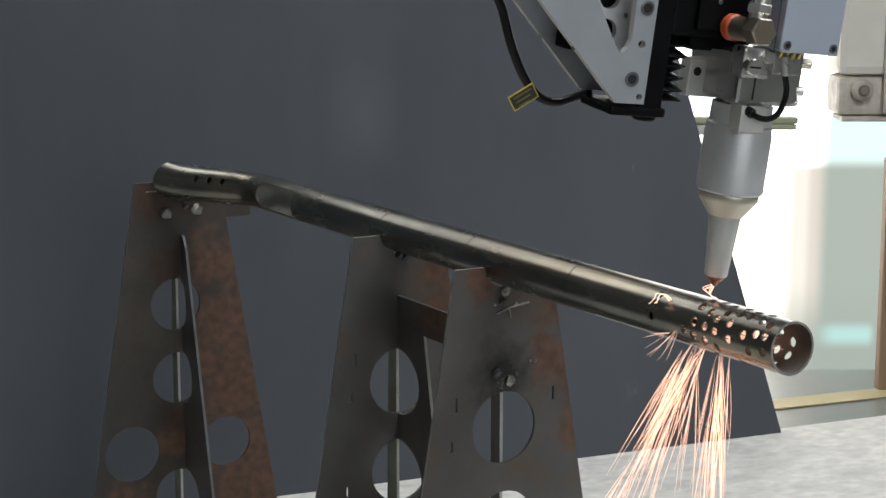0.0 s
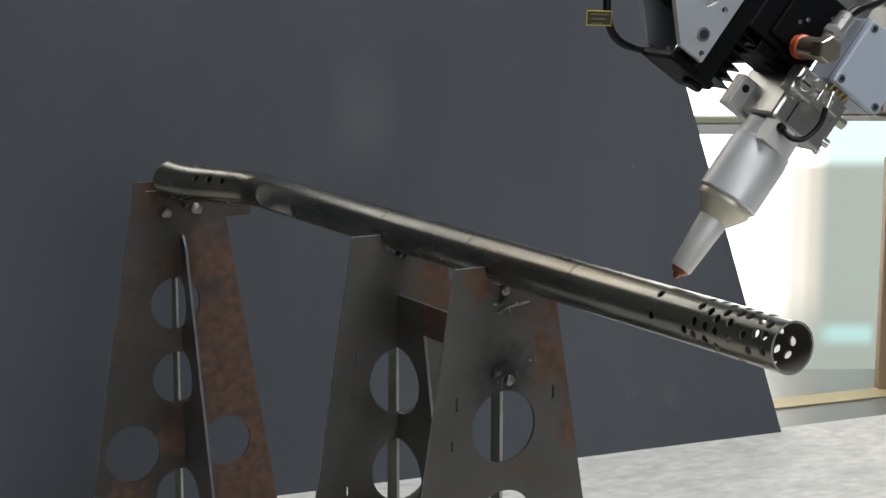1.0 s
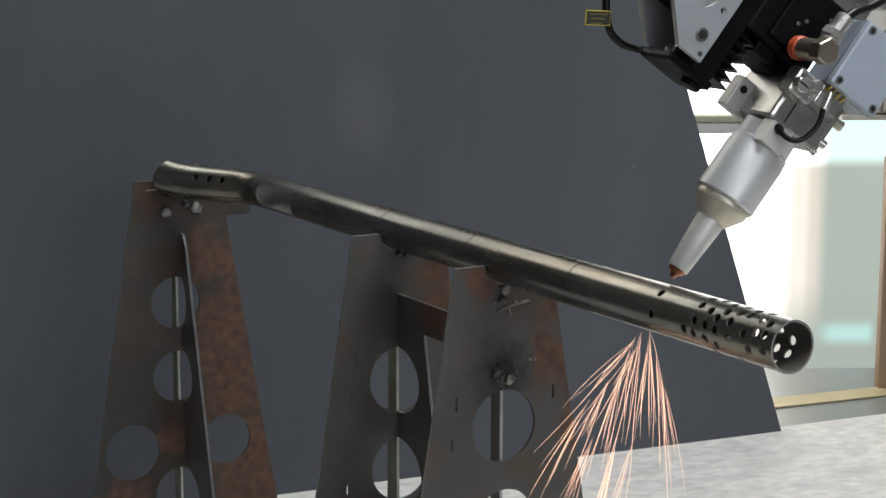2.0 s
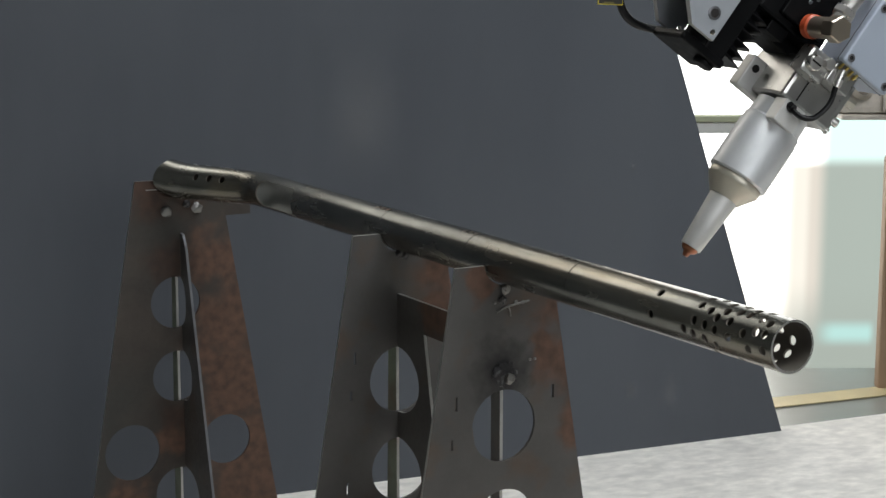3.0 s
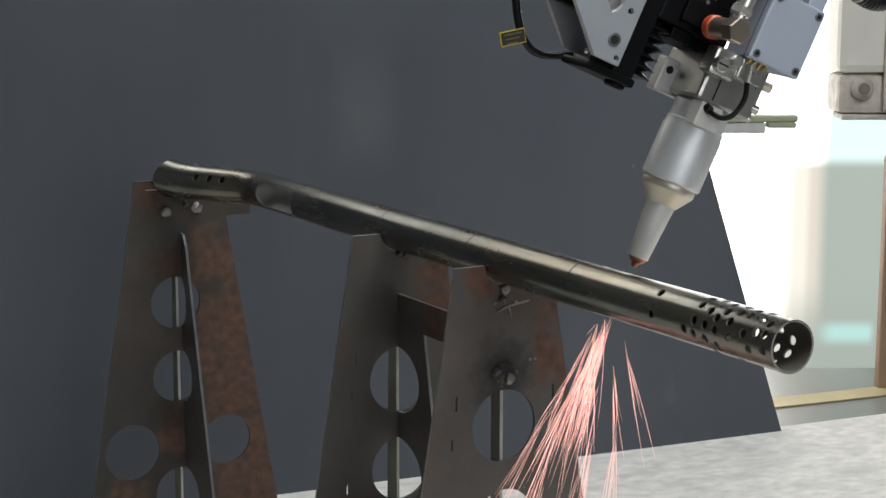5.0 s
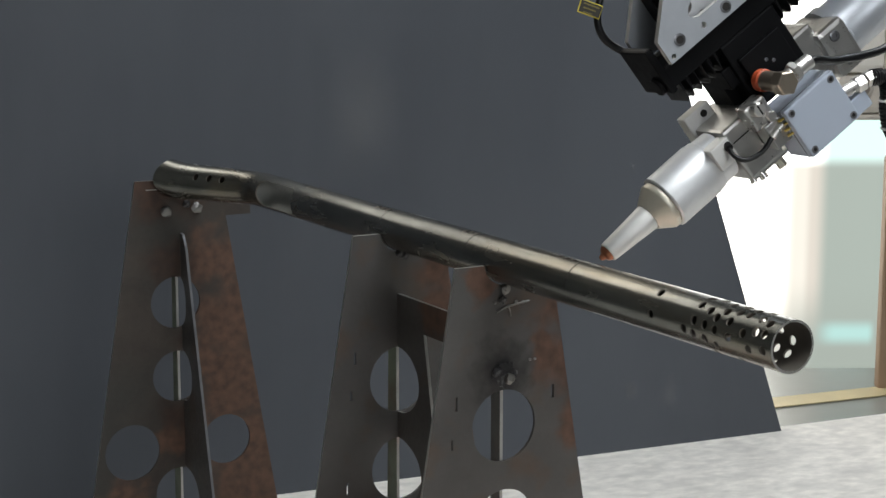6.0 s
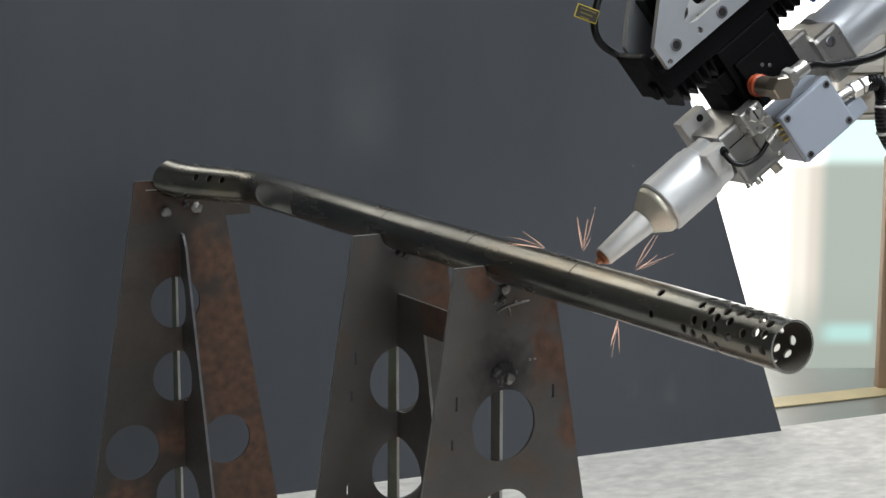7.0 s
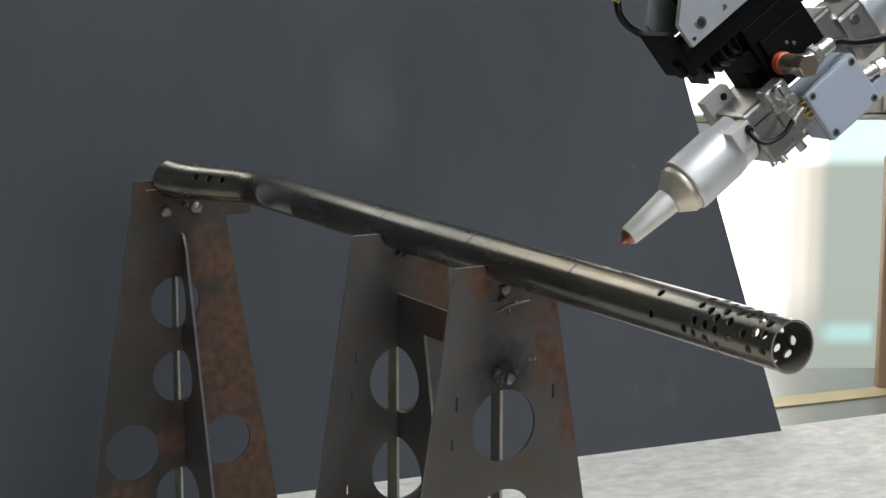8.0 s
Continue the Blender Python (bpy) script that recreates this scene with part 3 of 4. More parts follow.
def stands():
    h = TUBE_END.z - TABLE_Z
    holes = [circle(0.001, -0.194, 0.043), circle(0.002, -0.313, 0.042), circle(-0.075, -0.45, 0.04), circle(0.075, -0.45, 0.04),
             slot(-0.063, -0.160), slot(0.068, -0.161), slot(-0.069, -0.208, 0.012), slot(-0.075, -0.33)]
    turn = pose(0, 0, 0, 0, 0, math.degrees(F_AZ))
    double = thing("tube_stand", Matrix.Translation(along(0.62, 0, -h)) @ turn, "twin-plate rusty steel stand with welds and round holes", "stand", "tube stands")
    near, rear = 0.493 - 0.62, 0.747 - 0.62
    worn = rusted(M_PLATE, "edge_rusted_plate_steel", [(0.085, near, h - 0.05, 0.045), (0.088, near, h - 0.12, 0.042), (0.060, near, h - 0.11, 0.022),
                                                      (0.105, near, h - 0.20, 0.030), (-0.03, near, h - 0.02, 0.02), (0.10, near, h - 0.37, 0.03)], ragged=0.02)
    sooty = burnt(worn, "burnt_plate_steel", (-0.001, near - 0.002, h - 0.130), 0.046)
    rear_face = rusted(M_PLATE, "blotched_plate_steel", [(0.075, rear, h - 0.055, 0.05), (0.06, rear, h - 0.10, 0.03), (-0.045, rear, h - 0.40, 0.03)], ragged=0.02)
    for s, face in ((0.493, sooty), (0.747, rear_face)):
        bm = prism(stand_plate(height=h), s - 0.62 - 0.002, s - 0.62 + 0.002, holes, m=Matrix.Translation((0, 0, h)))
        part("plate", bm, [face, M_EDGE, face], double)
    # web between the plates
    y0, y1 = 0.493 - 0.62 + 0.002, 0.747 - 0.62 - 0.002
    def bites(y, side, holes_at):
        """Half-round cutouts in a web's edge at y, each (height, depth, half height), in the given order."""
        got = []
        for c, deep, r in holes_at:
            way = 1 if len(holes_at) < 2 or holes_at[0][0] > holes_at[-1][0] else -1
            for k in range(17):
                a = way * (math.pi / 2 - math.pi * k / 16)
                got.append((y - side * deep * math.cos(a), c + r * math.sin(a)))
        return got
    out = [(y0, -0.082), (y1, -0.082)] + bites(y1, 1, [(-0.194, 0.056, 0.043), (-0.313, 0.062, 0.042)]) + [(y1, -h), (y0, -h)]
    cutout = [[(y0 + 0.02, -0.122), (y1 - 0.068, -0.122), (y1 - 0.145, -0.50), (y0 + 0.02, -0.50)]]
    part("web", prism(out, -0.002, 0.002, cutout, m=Matrix.Translation((0, 0, h)) @ pose(0, 0, 0, 0, 0, 90)), [rusted(M_PLATE, "corner_rusted_web_steel", [(0, y1 - 0.10, h - 0.09, 0.035)], ragged=0.02), M_EDGE, M_EDGE], double)
    y2 = 0.747 - 0.62 + 0.002
    out = [(y2, -0.10), (y2 + 0.020, -0.10), (y2 + 0.034, -h), (y2, -h)]
    part("gusset", prism(out, -0.002, 0.002, m=Matrix.Translation((0, 0, h)) @ pose(0, 0, 0, 0, 0, 90)), [M_GUSSET, M_EDGE, M_GUSSET], double)

    # burnt weld scar, and weld spatter round the cradles
    front = 0.493 - 0.62 - 0.002
    blob(double, "burn_mark", (0.002, front - 0.0004, h - 0.132), 0.0150, 0.0016, M_BURN, "soot-black burnt spot")
    blob(double, "weld_bead", (0.006, front - 0.003, h - 0.138), 0.0068, 0.0055, M_WELD, "bright lumpy weld bead")
    blob(double, "weld_bead", (-0.009, front - 0.001, h - 0.128), 0.006, 0.003, M_BURN)
    blob(double, "weld_bead", (0.0, front - 0.003, h - 0.032), 0.006, 0.004, M_WELD)
    blob(double, "weld_bead", (-0.003, front - 0.002, h - 0.044), 0.005, 0.004, M_BURN)
    for x, z, r in ((0.016, -0.049, 0.0025), (0.026, -0.050, 0.002), (-0.012, -0.047, 0.002), (0.036, -0.119, 0.0018), (0.043, -0.119, 0.0018)):
        blob(double, "weld_spatter", (x, front - 0.0005, h + z), r, 0.0012, M_WELD)
    part("weld_bead", sweep([(-0.010, front - 0.0006, h - 0.058), (0.004, front - 0.001, h - 0.053), (0.018, front - 0.001, h - 0.051), (0.034, front - 0.0006, h - 0.049)], 0.0013, 8), M_WELD, double, "thin bright weld run", True)
    part("weld_bead", sweep([(0.006, front - 0.0006, h - 0.053), (0.008, front - 0.0008, h - 0.058), (0.009, front - 0.0006, h - 0.065)], 0.0010, 8), M_WELD, double, "", True)
    for x, z in ((0.0, -0.03), (0.008, -0.033)):
        blob(double, "weld_bead", (x, 0.747 - 0.62 - 0.004, h + z), 0.005, 0.004, M_BURN)

    # the far stand, whose plate the tube's end is welded to
    s1, x1, lift, k = 1.362, -0.0593, 0.0003, 1.017
    h += lift
    single = thing("tube_stand", Matrix.Translation(along(s1, x1, lift - h)) @ turn, "rusty brown steel stand with gussets and round holes", "stand", "tube stands")
    holes = [circle(-0.008, -0.198, 0.041), circle(-0.008, -0.317, 0.041), circle(-0.086, -0.432, 0.045), circle(0.073, -0.432, 0.041), circle(-0.008, -0.508, 0.041)]
    face = rusted(M_RUST, "half_rusted_plate_steel", [(0.07, 0, h - 0.14, 0.055), (0.085, 0, h - 0.24, 0.07), (0.10, 0, h - 0.34, 0.075), (0.11, 0, h - 0.45, 0.08), (0.04, 0, h - 0.30, 0.035),
                                                     (0.12, 0, h - 0.56, 0.10), (-0.10, 0, h - 0.53, 0.05), (-0.02, 0, h - 0.42, 0.03), (-0.04, 0, h - 0.015, 0.035), (0.03, 0, h - 0.42, 0.03)], (0.104, 0.054, 0.034), 0.025)
    face = rusted(face, "dark_rusted_plate_steel", [(-0.018, 0, h - 0.135, 0.036), (-0.018, 0, h - 0.38, 0.026), (-0.04, 0, h - 0.03, 0.04), (0.02, 0, h - 0.02, 0.04)], (0.040, 0.021, 0.013), 0.012)
    wide = 0.068 * k
    w = wide + 0.168 * (h - 0.003)
    out = [(-wide, -0.003), (wide, -0.003), (w, -h), (w - 0.07, -h), (w - 0.09, -h + 0.05), (-w + 0.09, -h + 0.05), (-w + 0.07, -h), (-w, -h)]
    part("plate", prism(out, -0.002, 0.002, holes, m=Matrix.Translation((0, 0, h))), [face, M_EDGE, face], single)
    blob(single, "weld_bead", (-0.020, -0.005, h - 0.053), 0.009, 0.0045, M_WELD, "bright lumpy weld bead")
    blob(single, "weld_bead", (0.030, -0.005, h - 0.050), 0.009, 0.0045, M_WELD, "bright lumpy weld bead")
    blob(single, "weld_bead", (0.014, -0.004, h - 0.043), 0.006, 0.003, M_BURN)
    part("slit", box((-0.052, -0.0024, h - 0.018), (-0.034, -0.0018, h - 0.0165)), M_EDGE, single)
    part("tab", box((0.073, 0.003, h - 0.067), (0.124, 0.007, h - 0.030)), M_RUST, single)
    out = [(-0.002, -0.088), (-0.012, -0.090), (-0.022, -0.106), (-0.16, -h), (-0.002, -h)] + bites(-0.002, 1, [(-0.508, 0.055, 0.041), (-0.317, 0.036, 0.041), (-0.198, 0.018, 0.036)])
    part("gusset", prism(out, -0.002, 0.002, m=Matrix.Translation((0.004, 0, h)) @ pose(0, 0, 0, 0, 0, 90)), [M_PLATE, M_DULL, M_PLATE], single)
    out = [(0.002, -0.09), (0.016, -0.09), (0.032, -h), (0.002, -h)]
    part("gusset", prism(out, -0.002, 0.002, m=Matrix.Translation((-0.004, 0, h)) @ pose(0, 0, 0, 0, 0, 90)), [M_GUSSET, M_EDGE, M_GUSSET], single)


# ---- laser head ----
PSI, LEAN = 21.804, 6.2277


def head_pose(x, y, z, theta):
    return (Matrix.Translation((x, y, z)) @ Matrix.Rotation(radians(theta), 4, U) @ Matrix.Rotation(radians(LEAN), 4, SIDE)
            @ Matrix.Rotation(radians(PSI), 4, "Z"))


def screw(a, direction, r, head, parent, mat=None):
    a, d = Vector(a), Vector(direction).normalized()
    m = towards(a, a + d)
    bm = lathe([(0, -0.002), (r, -0.002), (r, head * 0.8), (r * 0.85, head), (r * 0.5, head), (r * 0.5, head * 0.4), (0, head * 0.4)], m, 20)
    return part("screw", bm, mat or M_STEEL, parent, smooth=True)


def laser_head():
    ob = thing("laser_cutting_head", head_pose(*HEAD[0][1:]), "silver laser cutting head on a robot wrist, copper nozzle", "laser head")
    part("nozzle", lathe([(0, 0.0005), (0.0012, 0.0), (0.0026, 0.0), (0.0042, 0.0045), (0.0066, 0.0058), (0.0086, 0.0078), (0.0092, 0.0105), (0.0085, 0.012), (0, 0.012)]), M_COPPER, ob, "heat-stained copper nozzle", True)
    part("nozzle_cone", lathe([(0, 0.010), (0.0104, 0.0102), (0.0112, 0.0115), (0.0152, 0.069), (0.0150, 0.072), (0, 0.072)]), M_ALU_B, ob, "", True)
    part("lower_cap", lathe([(0, 0.070), (0.0165, 0.070), (0.0275, 0.0855), (0.0285, 0.087), (0.0285, 0.093), (0.0278, 0.094), (0, 0.094)]), M_CONE, ob, "heat-tinted steel cap", True)
    part("barrel", lathe([(0, 0.0935), (0.0300, 0.0935), (0.0318, 0.0955), (0.0318, 0.150), (0.0308, 0.1525), (0.0308, 0.158), (0.0292, 0.160), (0.0285, 0.178), (0, 0.178)], None, 64), M_ALU, ob, "", True)
    part("flat_pad", box((-0.023, -0.0365, 0.156), (0.004, -0.015, 0.181), 0.0012), M_ALU_B, ob)
    cw = part("clamp_wing", box((-0.045, 0.030, 0.177), (0.0, 0.048, 0.213), 0.002), M_ALU_B, ob)
    # black disc laid on for the shade inside the screw hole
    part("screw_hole_shade", lathe([(0, 0), (0.0042, 0), (0.0042, 0.0004), (0, 0.0004)], towards((-0.036, 0.0299, 0.201), (-0.036, 0.02, 0.201)), 16), M_SLIT_BLACK, cw)
    cbk = part("clamp_block", box((-0.0275, -0.030, 0.181), (0.038, 0.062, 0.230), 0.004), M_CLAMP, ob)
    # black strip laid on for the shade between the clamp halves
    part("gap", box((-0.0105, -0.0304, 0.186), (-0.009, -0.0296, 0.212)), M_SLIT_BLACK, cbk)
    part("yoke", box((-0.026, 0.012, 0.213), (0.034, 0.064, 0.226), 0.002), M_ALU, ob)
    part("cover_lip", box((-0.058, 0.004, 0.226), (0.0, 0.050, 0.239), 0.002), M_BLACK, ob)
    # slide carriage
    bm = box((-0.098, -0.020, 0.238), (-0.014, 0.05, 0.316), 0.003)
    box((-0.076, -0.0265, 0.246), (-0.022, -0.018, 0.304), 0.0015, bm)
    box((-0.074, -0.014, 0.226), (-0.05, 0.03, 0.240), 0.0015, bm)
    cg = part("carriage", bm, M_BLACK, ob, "black anodised slide carriage")
    for x, z in ((-0.056, 0.272), (-0.050, 0.279), (-0.028, 0.256), (-0.028, 0.296)):
        screw((x, -0.0262, z), (0, -1, 0), 0.0022, 0.0008, cg, M_DARKSTEEL)
    # sensor box
    sb = part("sensor_box", box((-0.0145, -0.070, 0.236), (0.0475, -0.022, 0.308), 0.0022), M_BOX, ob, "pale grey box with four screws")
    for x in (-0.0076, 0.041):
        for z in (0.2425, 0.3010):
            screw((x, -0.0695, z), (0, -1, 0), 0.0042, 0.0012, sb, M_DARKSTEEL)
            # black disc for the shaded socket of the screw
            part("recess_shade", lathe([(0, 0), (0.0022, 0), (0.0022, 0.0002), (0, 0.0002)], towards((x, -0.0700, z), (x, -0.08, z)), 12), M_SLIT_BLACK, sb)
    part("lid_seam", box((-0.0149, -0.0612, 0.2356), (0.0479, -0.0602, 0.3084)), M_DARKSTEEL, sb)
    # brass elbow with the red ring, pointing at the near side
    e = part("gas_fitting", rod((-0.044, -0.040, 0.2515), (-0.041, -0.068, 0.2530), 0.0108), M_BRASS, ob, "nickel-brass elbow fitting", True)
    part("collar", rod((-0.0448, -0.030, 0.2510), (-0.0438, -0.0415, 0.2516), 0.0122), M_RED, e, "orange-red release collar", True)
    part("nut", hexagon((-0.0412, -0.064, 0.2528), (-0.0400, -0.081, 0.2535), 0.0135), M_BRASS, e)
    part("stub", rod((-0.040, -0.066, 0.262), (-0.037, -0.064, 0.296), 0.0085), M_STEEL, e, "", True)
    part("stub_nut", hexagon((-0.0395, -0.0655, 0.268), (-0.0385, -0.065, 0.277), 0.0118), M_STEEL, e)
    # clamp fitting
    c = part("clamp_fitting", box((-0.038, -0.050, 0.208), (-0.008, -0.028, 0.236), 0.003), M_STEEL, ob)
    part("clamp_screw", rod((-0.0300, -0.048, 0.2195), (-0.0305, -0.060, 0.2195), 0.0078), M_STEEL, c, "", True)
    # black bar for the shade in the screw's slot
    part("screw_slot_shade", box((-0.0362, -0.0604, 0.2186), (-0.0248, -0.0598, 0.2204)), M_SLIT_BLACK, c)
    part("clamp_nut", hexagon((-0.014, -0.046, 0.229), (-0.014, -0.056, 0.229), 0.0065), M_STEEL, c)
    # terminal with gold pins beside the box
    tm0 = part("terminal", box((-0.010, -0.056, 0.214), (0.020, -0.032, 0.236), 0.0015), M_CLAMP, ob)
    for k in range(4):
        part("pin", rod((-0.006 + 0.0065 * k, -0.058, 0.230), (-0.006 + 0.0065 * k, -0.062, 0.238), 0.0016), M_GOLDPIN, tm0, "gold-plated pin", True)
    # side fittings
    part("knob", rod((0.037, -0.022, 0.196), (0.047, -0.025, 0.196), 0.0045), M_STEEL, ob, "", True)
    part("knob", hexagon((0.040, -0.020, 0.222), (0.052, -0.023, 0.222), 0.0055), M_CONE, ob)
    part("knob", rod((0.036, -0.020, 0.186), (0.044, -0.022, 0.184), 0.0036), M_STEEL, ob, "", True)
    part("side_plate", box((0.0375, -0.026, 0.186), (0.0415, 0.05, 0.255), 0.001), M_CLAMP, ob)
    # lead from the barrel to the box
    w = part("sensor_lead", sweep([(-0.016, -0.034, 0.1772), (-0.010, -0.044, 0.1725), (-0.002, -0.051, 0.1725), (0.005, -0.055, 0.180), (0.008, -0.057, 0.198), (0.002, -0.058, 0.216)], 0.0028), M_RUBBER, ob, "thin black rubber lead", True)
    part("plug", rod((-0.0165, -0.032, 0.1775), (-0.013, -0.041, 0.1745), 0.0046), M_RUBBER, w, "", True)
    part("connector", rod((0.003, -0.058, 0.214), (-0.001, -0.058, 0.232), 0.0042), M_STEEL, w, "", True)
    # bellows below and above the carriage
    def pleats(name, z0, z1, n):
        bm = bmesh.new()
        prev = None
        for k in range(2 * n + 1):
            z = z0 + (z1 - z0) * k / (2 * n)
            o = 0.0 if k % 2 else 0.010
            x0, x1, y0, y1 = -0.098, -0.082 + o, -0.008 - o, 0.030
            ring = []
            for x, y in ((x0, y0), (x1 - 0.006, y0), (x1, y0 + 0.006), (x1, y1), (x0, y1)):
                ring.append(bm.verts.new((x, y, z + 0.0012 * math.sin(k * 2.3))))
            if prev:
                for j in range(5):
                    bm.faces.new((prev[j], prev[(j + 1) % 5], ring[(j + 1) % 5], ring[j]))
            else:
                bm.faces.new(ring[::-1])
            prev = ring
        bm.faces.new(prev)
        bmesh.ops.bevel(bm, geom=list(bm.edges), offset=0.0009, segments=1, affect="EDGES")
        part(name, bm, M_RUBBER, ob, "pleated black rubber bellows")
    pleats("bellows", 0.178, 0.240, 6)
    pleats("bellows", 0.312, 0.46, 14)
    part("rail", box((-0.122, -0.022, 0.166), (-0.098, 0.04, 0.46), 0.002), M_BLACK, ob)
    fo = part("rail_foot", box((-0.150, -0.024, 0.163), (-0.094, 0.040, 0.172), 0.003), M_BLACK, ob)
    part("foot_cap", rod((-0.106, -0.006, 0.164), (-0.106, -0.006, 0.158), 0.011), M_BLACK, fo, "", True)
    # bracket plates
    def bracket(y0, y1):
        out = [(-0.1245, 0.1765), (-0.1245, 0.46), (-0.442, 0.46), (-0.153, 0.1765)]
        tri = [(-0.1480, 0.226), (-0.1455, 0.232), (-0.1455, 0.43), (-0.280, 0.43), (-0.1600, 0.226), (-0.1530, 0.221)]
        holes = [tri, circle(-0.1350, 0.2300, 0.0034, n=16), circle(-0.1300, 0.1830, 0.0028, n=16),
                 circle(-0.1350, 0.300, 0.0034, n=16)]
        return part("bracket_plate", prism(out, y0, y1, holes), [M_BRACKET, M_ALU_B, M_ALU_B], ob, "milled aluminium bracket plate")
    bp = bracket(-0.036, -0.028)
    b2 = bracket(0.034, 0.042)
    for x, z, r in ((-0.1400, 0.1985, 0.0068), (-0.1345, 0.262, 0.0066), (-0.1345, 0.336, 0.0066)):
        screw((x, -0.0358, z), (0, -1, 0), r, 0.0012, bp, M_DARKSTEEL)
        # black disc for the shade in the socket
        part("recess_shade", lathe([(0, 0), (0.0044, 0), (0.0044, 0.0003), (0, 0.0003)], towards((x, -0.0369, z), (x, -0.05, z)), 16), M_SLIT_BLACK, bp)
    # small screws along the slanted edges
    for k in range(4):
        t = 0.16 + 0.24 * k
        x, z = -0.153 - 0.289 * t, 0.1765 + 0.2835 * t
        for y, own in ((-0.032, bp), (0.038, b2)):
            screw((x - 0.0002, y, z - 0.0002), (-0.7, 0, -0.72), 0.0022, 0.0008, own, M_DARKSTEEL)
    out = [(-0.124, 0.20), (-0.124, 0.45), (-0.20, 0.45), (-0.20, 0.28), (-0.150, 0.20)]
    part("inner_plate", prism(out, -0.004, 0.004, [circle(-0.1555, 0.236, 0.0105), circle(-0.1555, 0.266, 0.0105), circle(-0.1555, 0.296, 0.0105), circle(-0.1375, 0.251, 0.0022, n=12), circle(-0.1735, 0.281, 0.0022, n=12)]), [M_ALU, M_ALU_B, M_ALU_B], ob)
    # black block added behind the inner plate so its holes look dark
    part("hole_backing", box((-0.186, 0.010, 0.215), (-0.126, 0.034, 0.46), 0.002), M_BLACK, ob)
    # signal cable with its label
    cb = part("cable", sweep(CABLE, 0.0042), M_RUBBER, ob, "black signal cable", True)
    tm = Matrix.Translation((-0.2065, 0.0405, 0.1655)) @ pose(0, 0, 0, 0, -34, 0)
    tg = part("cable_tag", box((-0.0145, -0.0008, -0.0075), (0.0125, 0.0008, 0.0075), 0.0004), M_TAGY, cb, "yellow and black warning tag", m=tm)
    part("print", box((-0.0136, -0.0014, -0.0064), (0.0116, -0.0006, 0.0064)), M_TAGK, tg)
    for k in range(3):
        part("print_bar", box((-0.0105 + 0.001 * k, -0.0018, 0.0030 - 0.0045 * k), (0.0085 - 0.003 * k, -0.0012, 0.0044 - 0.0045 * k)), M_TAGB, tg)
    # wrist above
    wb = part("wrist_block", box((-0.044, 0.004, 0.314), (0.022, 0.066, 0.352), 0.004), M_CLAMP, ob)
    part("wrist_clamp", box((-0.030, -0.006, 0.346), (0.030, 0.074, 0.384), 0.006), M_CLAMP, wb)
    screw((-0.016, -0.0055, 0.364), (0, -1, 0), 0.0062, 0.002, wb, M_DARKSTEEL)
    screw((0.016, -0.0055, 0.364), (0, -1, 0), 0.0062, 0.002, wb, M_DARKSTEEL)
    part("wrist_arm", lathe([(0, 0), (0.037, 0), (0.037, 0.012), (0.034, 0.014), (0.034, 0.06), (0.046, 0.09), (0.046, 0.5), (0, 0.5)], Matrix.Translation((0.002, 0.046, 0.380)), 48), M_BRACKET, ob, "silver robot wrist tube", True)
    part("hose", sweep([(-0.037, -0.064, 0.292), (-0.030, -0.060, 0.306), (-0.012, -0.048, 0.326), (0.010, -0.036, 0.362), (0.028, -0.028, 0.408), (0.040, -0.01, 0.50), (0.05, 0.0, 0.7)], 0.0048), M_RUBBER, ob, "black gas hose", True)
    k = part("cable_gland", rod((0.022, -0.046, 0.306), (0.030, -0.046, 0.344), 0.0072), M_STEEL, ob, "", True)
    part("gland_nut", hexagon((0.0275, -0.046, 0.332), (0.0300, -0.046, 0.344), 0.0098), M_STEEL, k)
    part("gland_clamp", hexagon((0.0305, -0.046, 0.346), (0.0330, -0.046, 0.356), 0.0090), M_STEEL, k)
    part("side_bracket", box((0.036, -0.050, 0.308), (0.056, -0.020, 0.338), 0.002), M_BOX, ob)
    hb = part("corrugated_hose", sweep([(0.032, -0.046, 0.352), (0.042, -0.046, 0.366), (0.058, -0.044, 0.364), (0.076, -0.042, 0.352), (0.100, -0.038, 0.345), (0.13, -0.03, 0.352), (0.18, -0.01, 0.39), (0.24, 0.02, 0.46)], 0.0092, ripple=0.05, steps=12), M_RUBBER, ob, "black corrugated hose", True)
    for a, b in (((0.0665, -0.043, 0.3590), (0.0695, -0.0427, 0.3570)), ((0.092, -0.0395, 0.3460), (0.0955, -0.039, 0.3452))):
        part("cable_tie", rod(a, b, 0.0108), M_TIE, hb, "white nylon tie", True)
    part("blue_line", sweep([(-0.050, 0.050, 0.40), (-0.052, 0.048, 0.45), (-0.050, 0.045, 0.52), (-0.05, 0.05, 0.70)], 0.007), M_BLUE, ob, "blue air line", True)
    return ob


CABLE = [(-0.138, 0.040, 0.174), (-0.1518, 0.046, 0.1671), (-0.1702, 0.046, 0.1613), (-0.1882, 0.046, 0.1651), (-0.2061, 0.046, 0.1819), (-0.2232, 0.046, 0.211), (-0.2357, 0.046, 0.2409), (-0.2557, 0.046, 0.2887), (-0.2257, 0.05, 0.3687)]
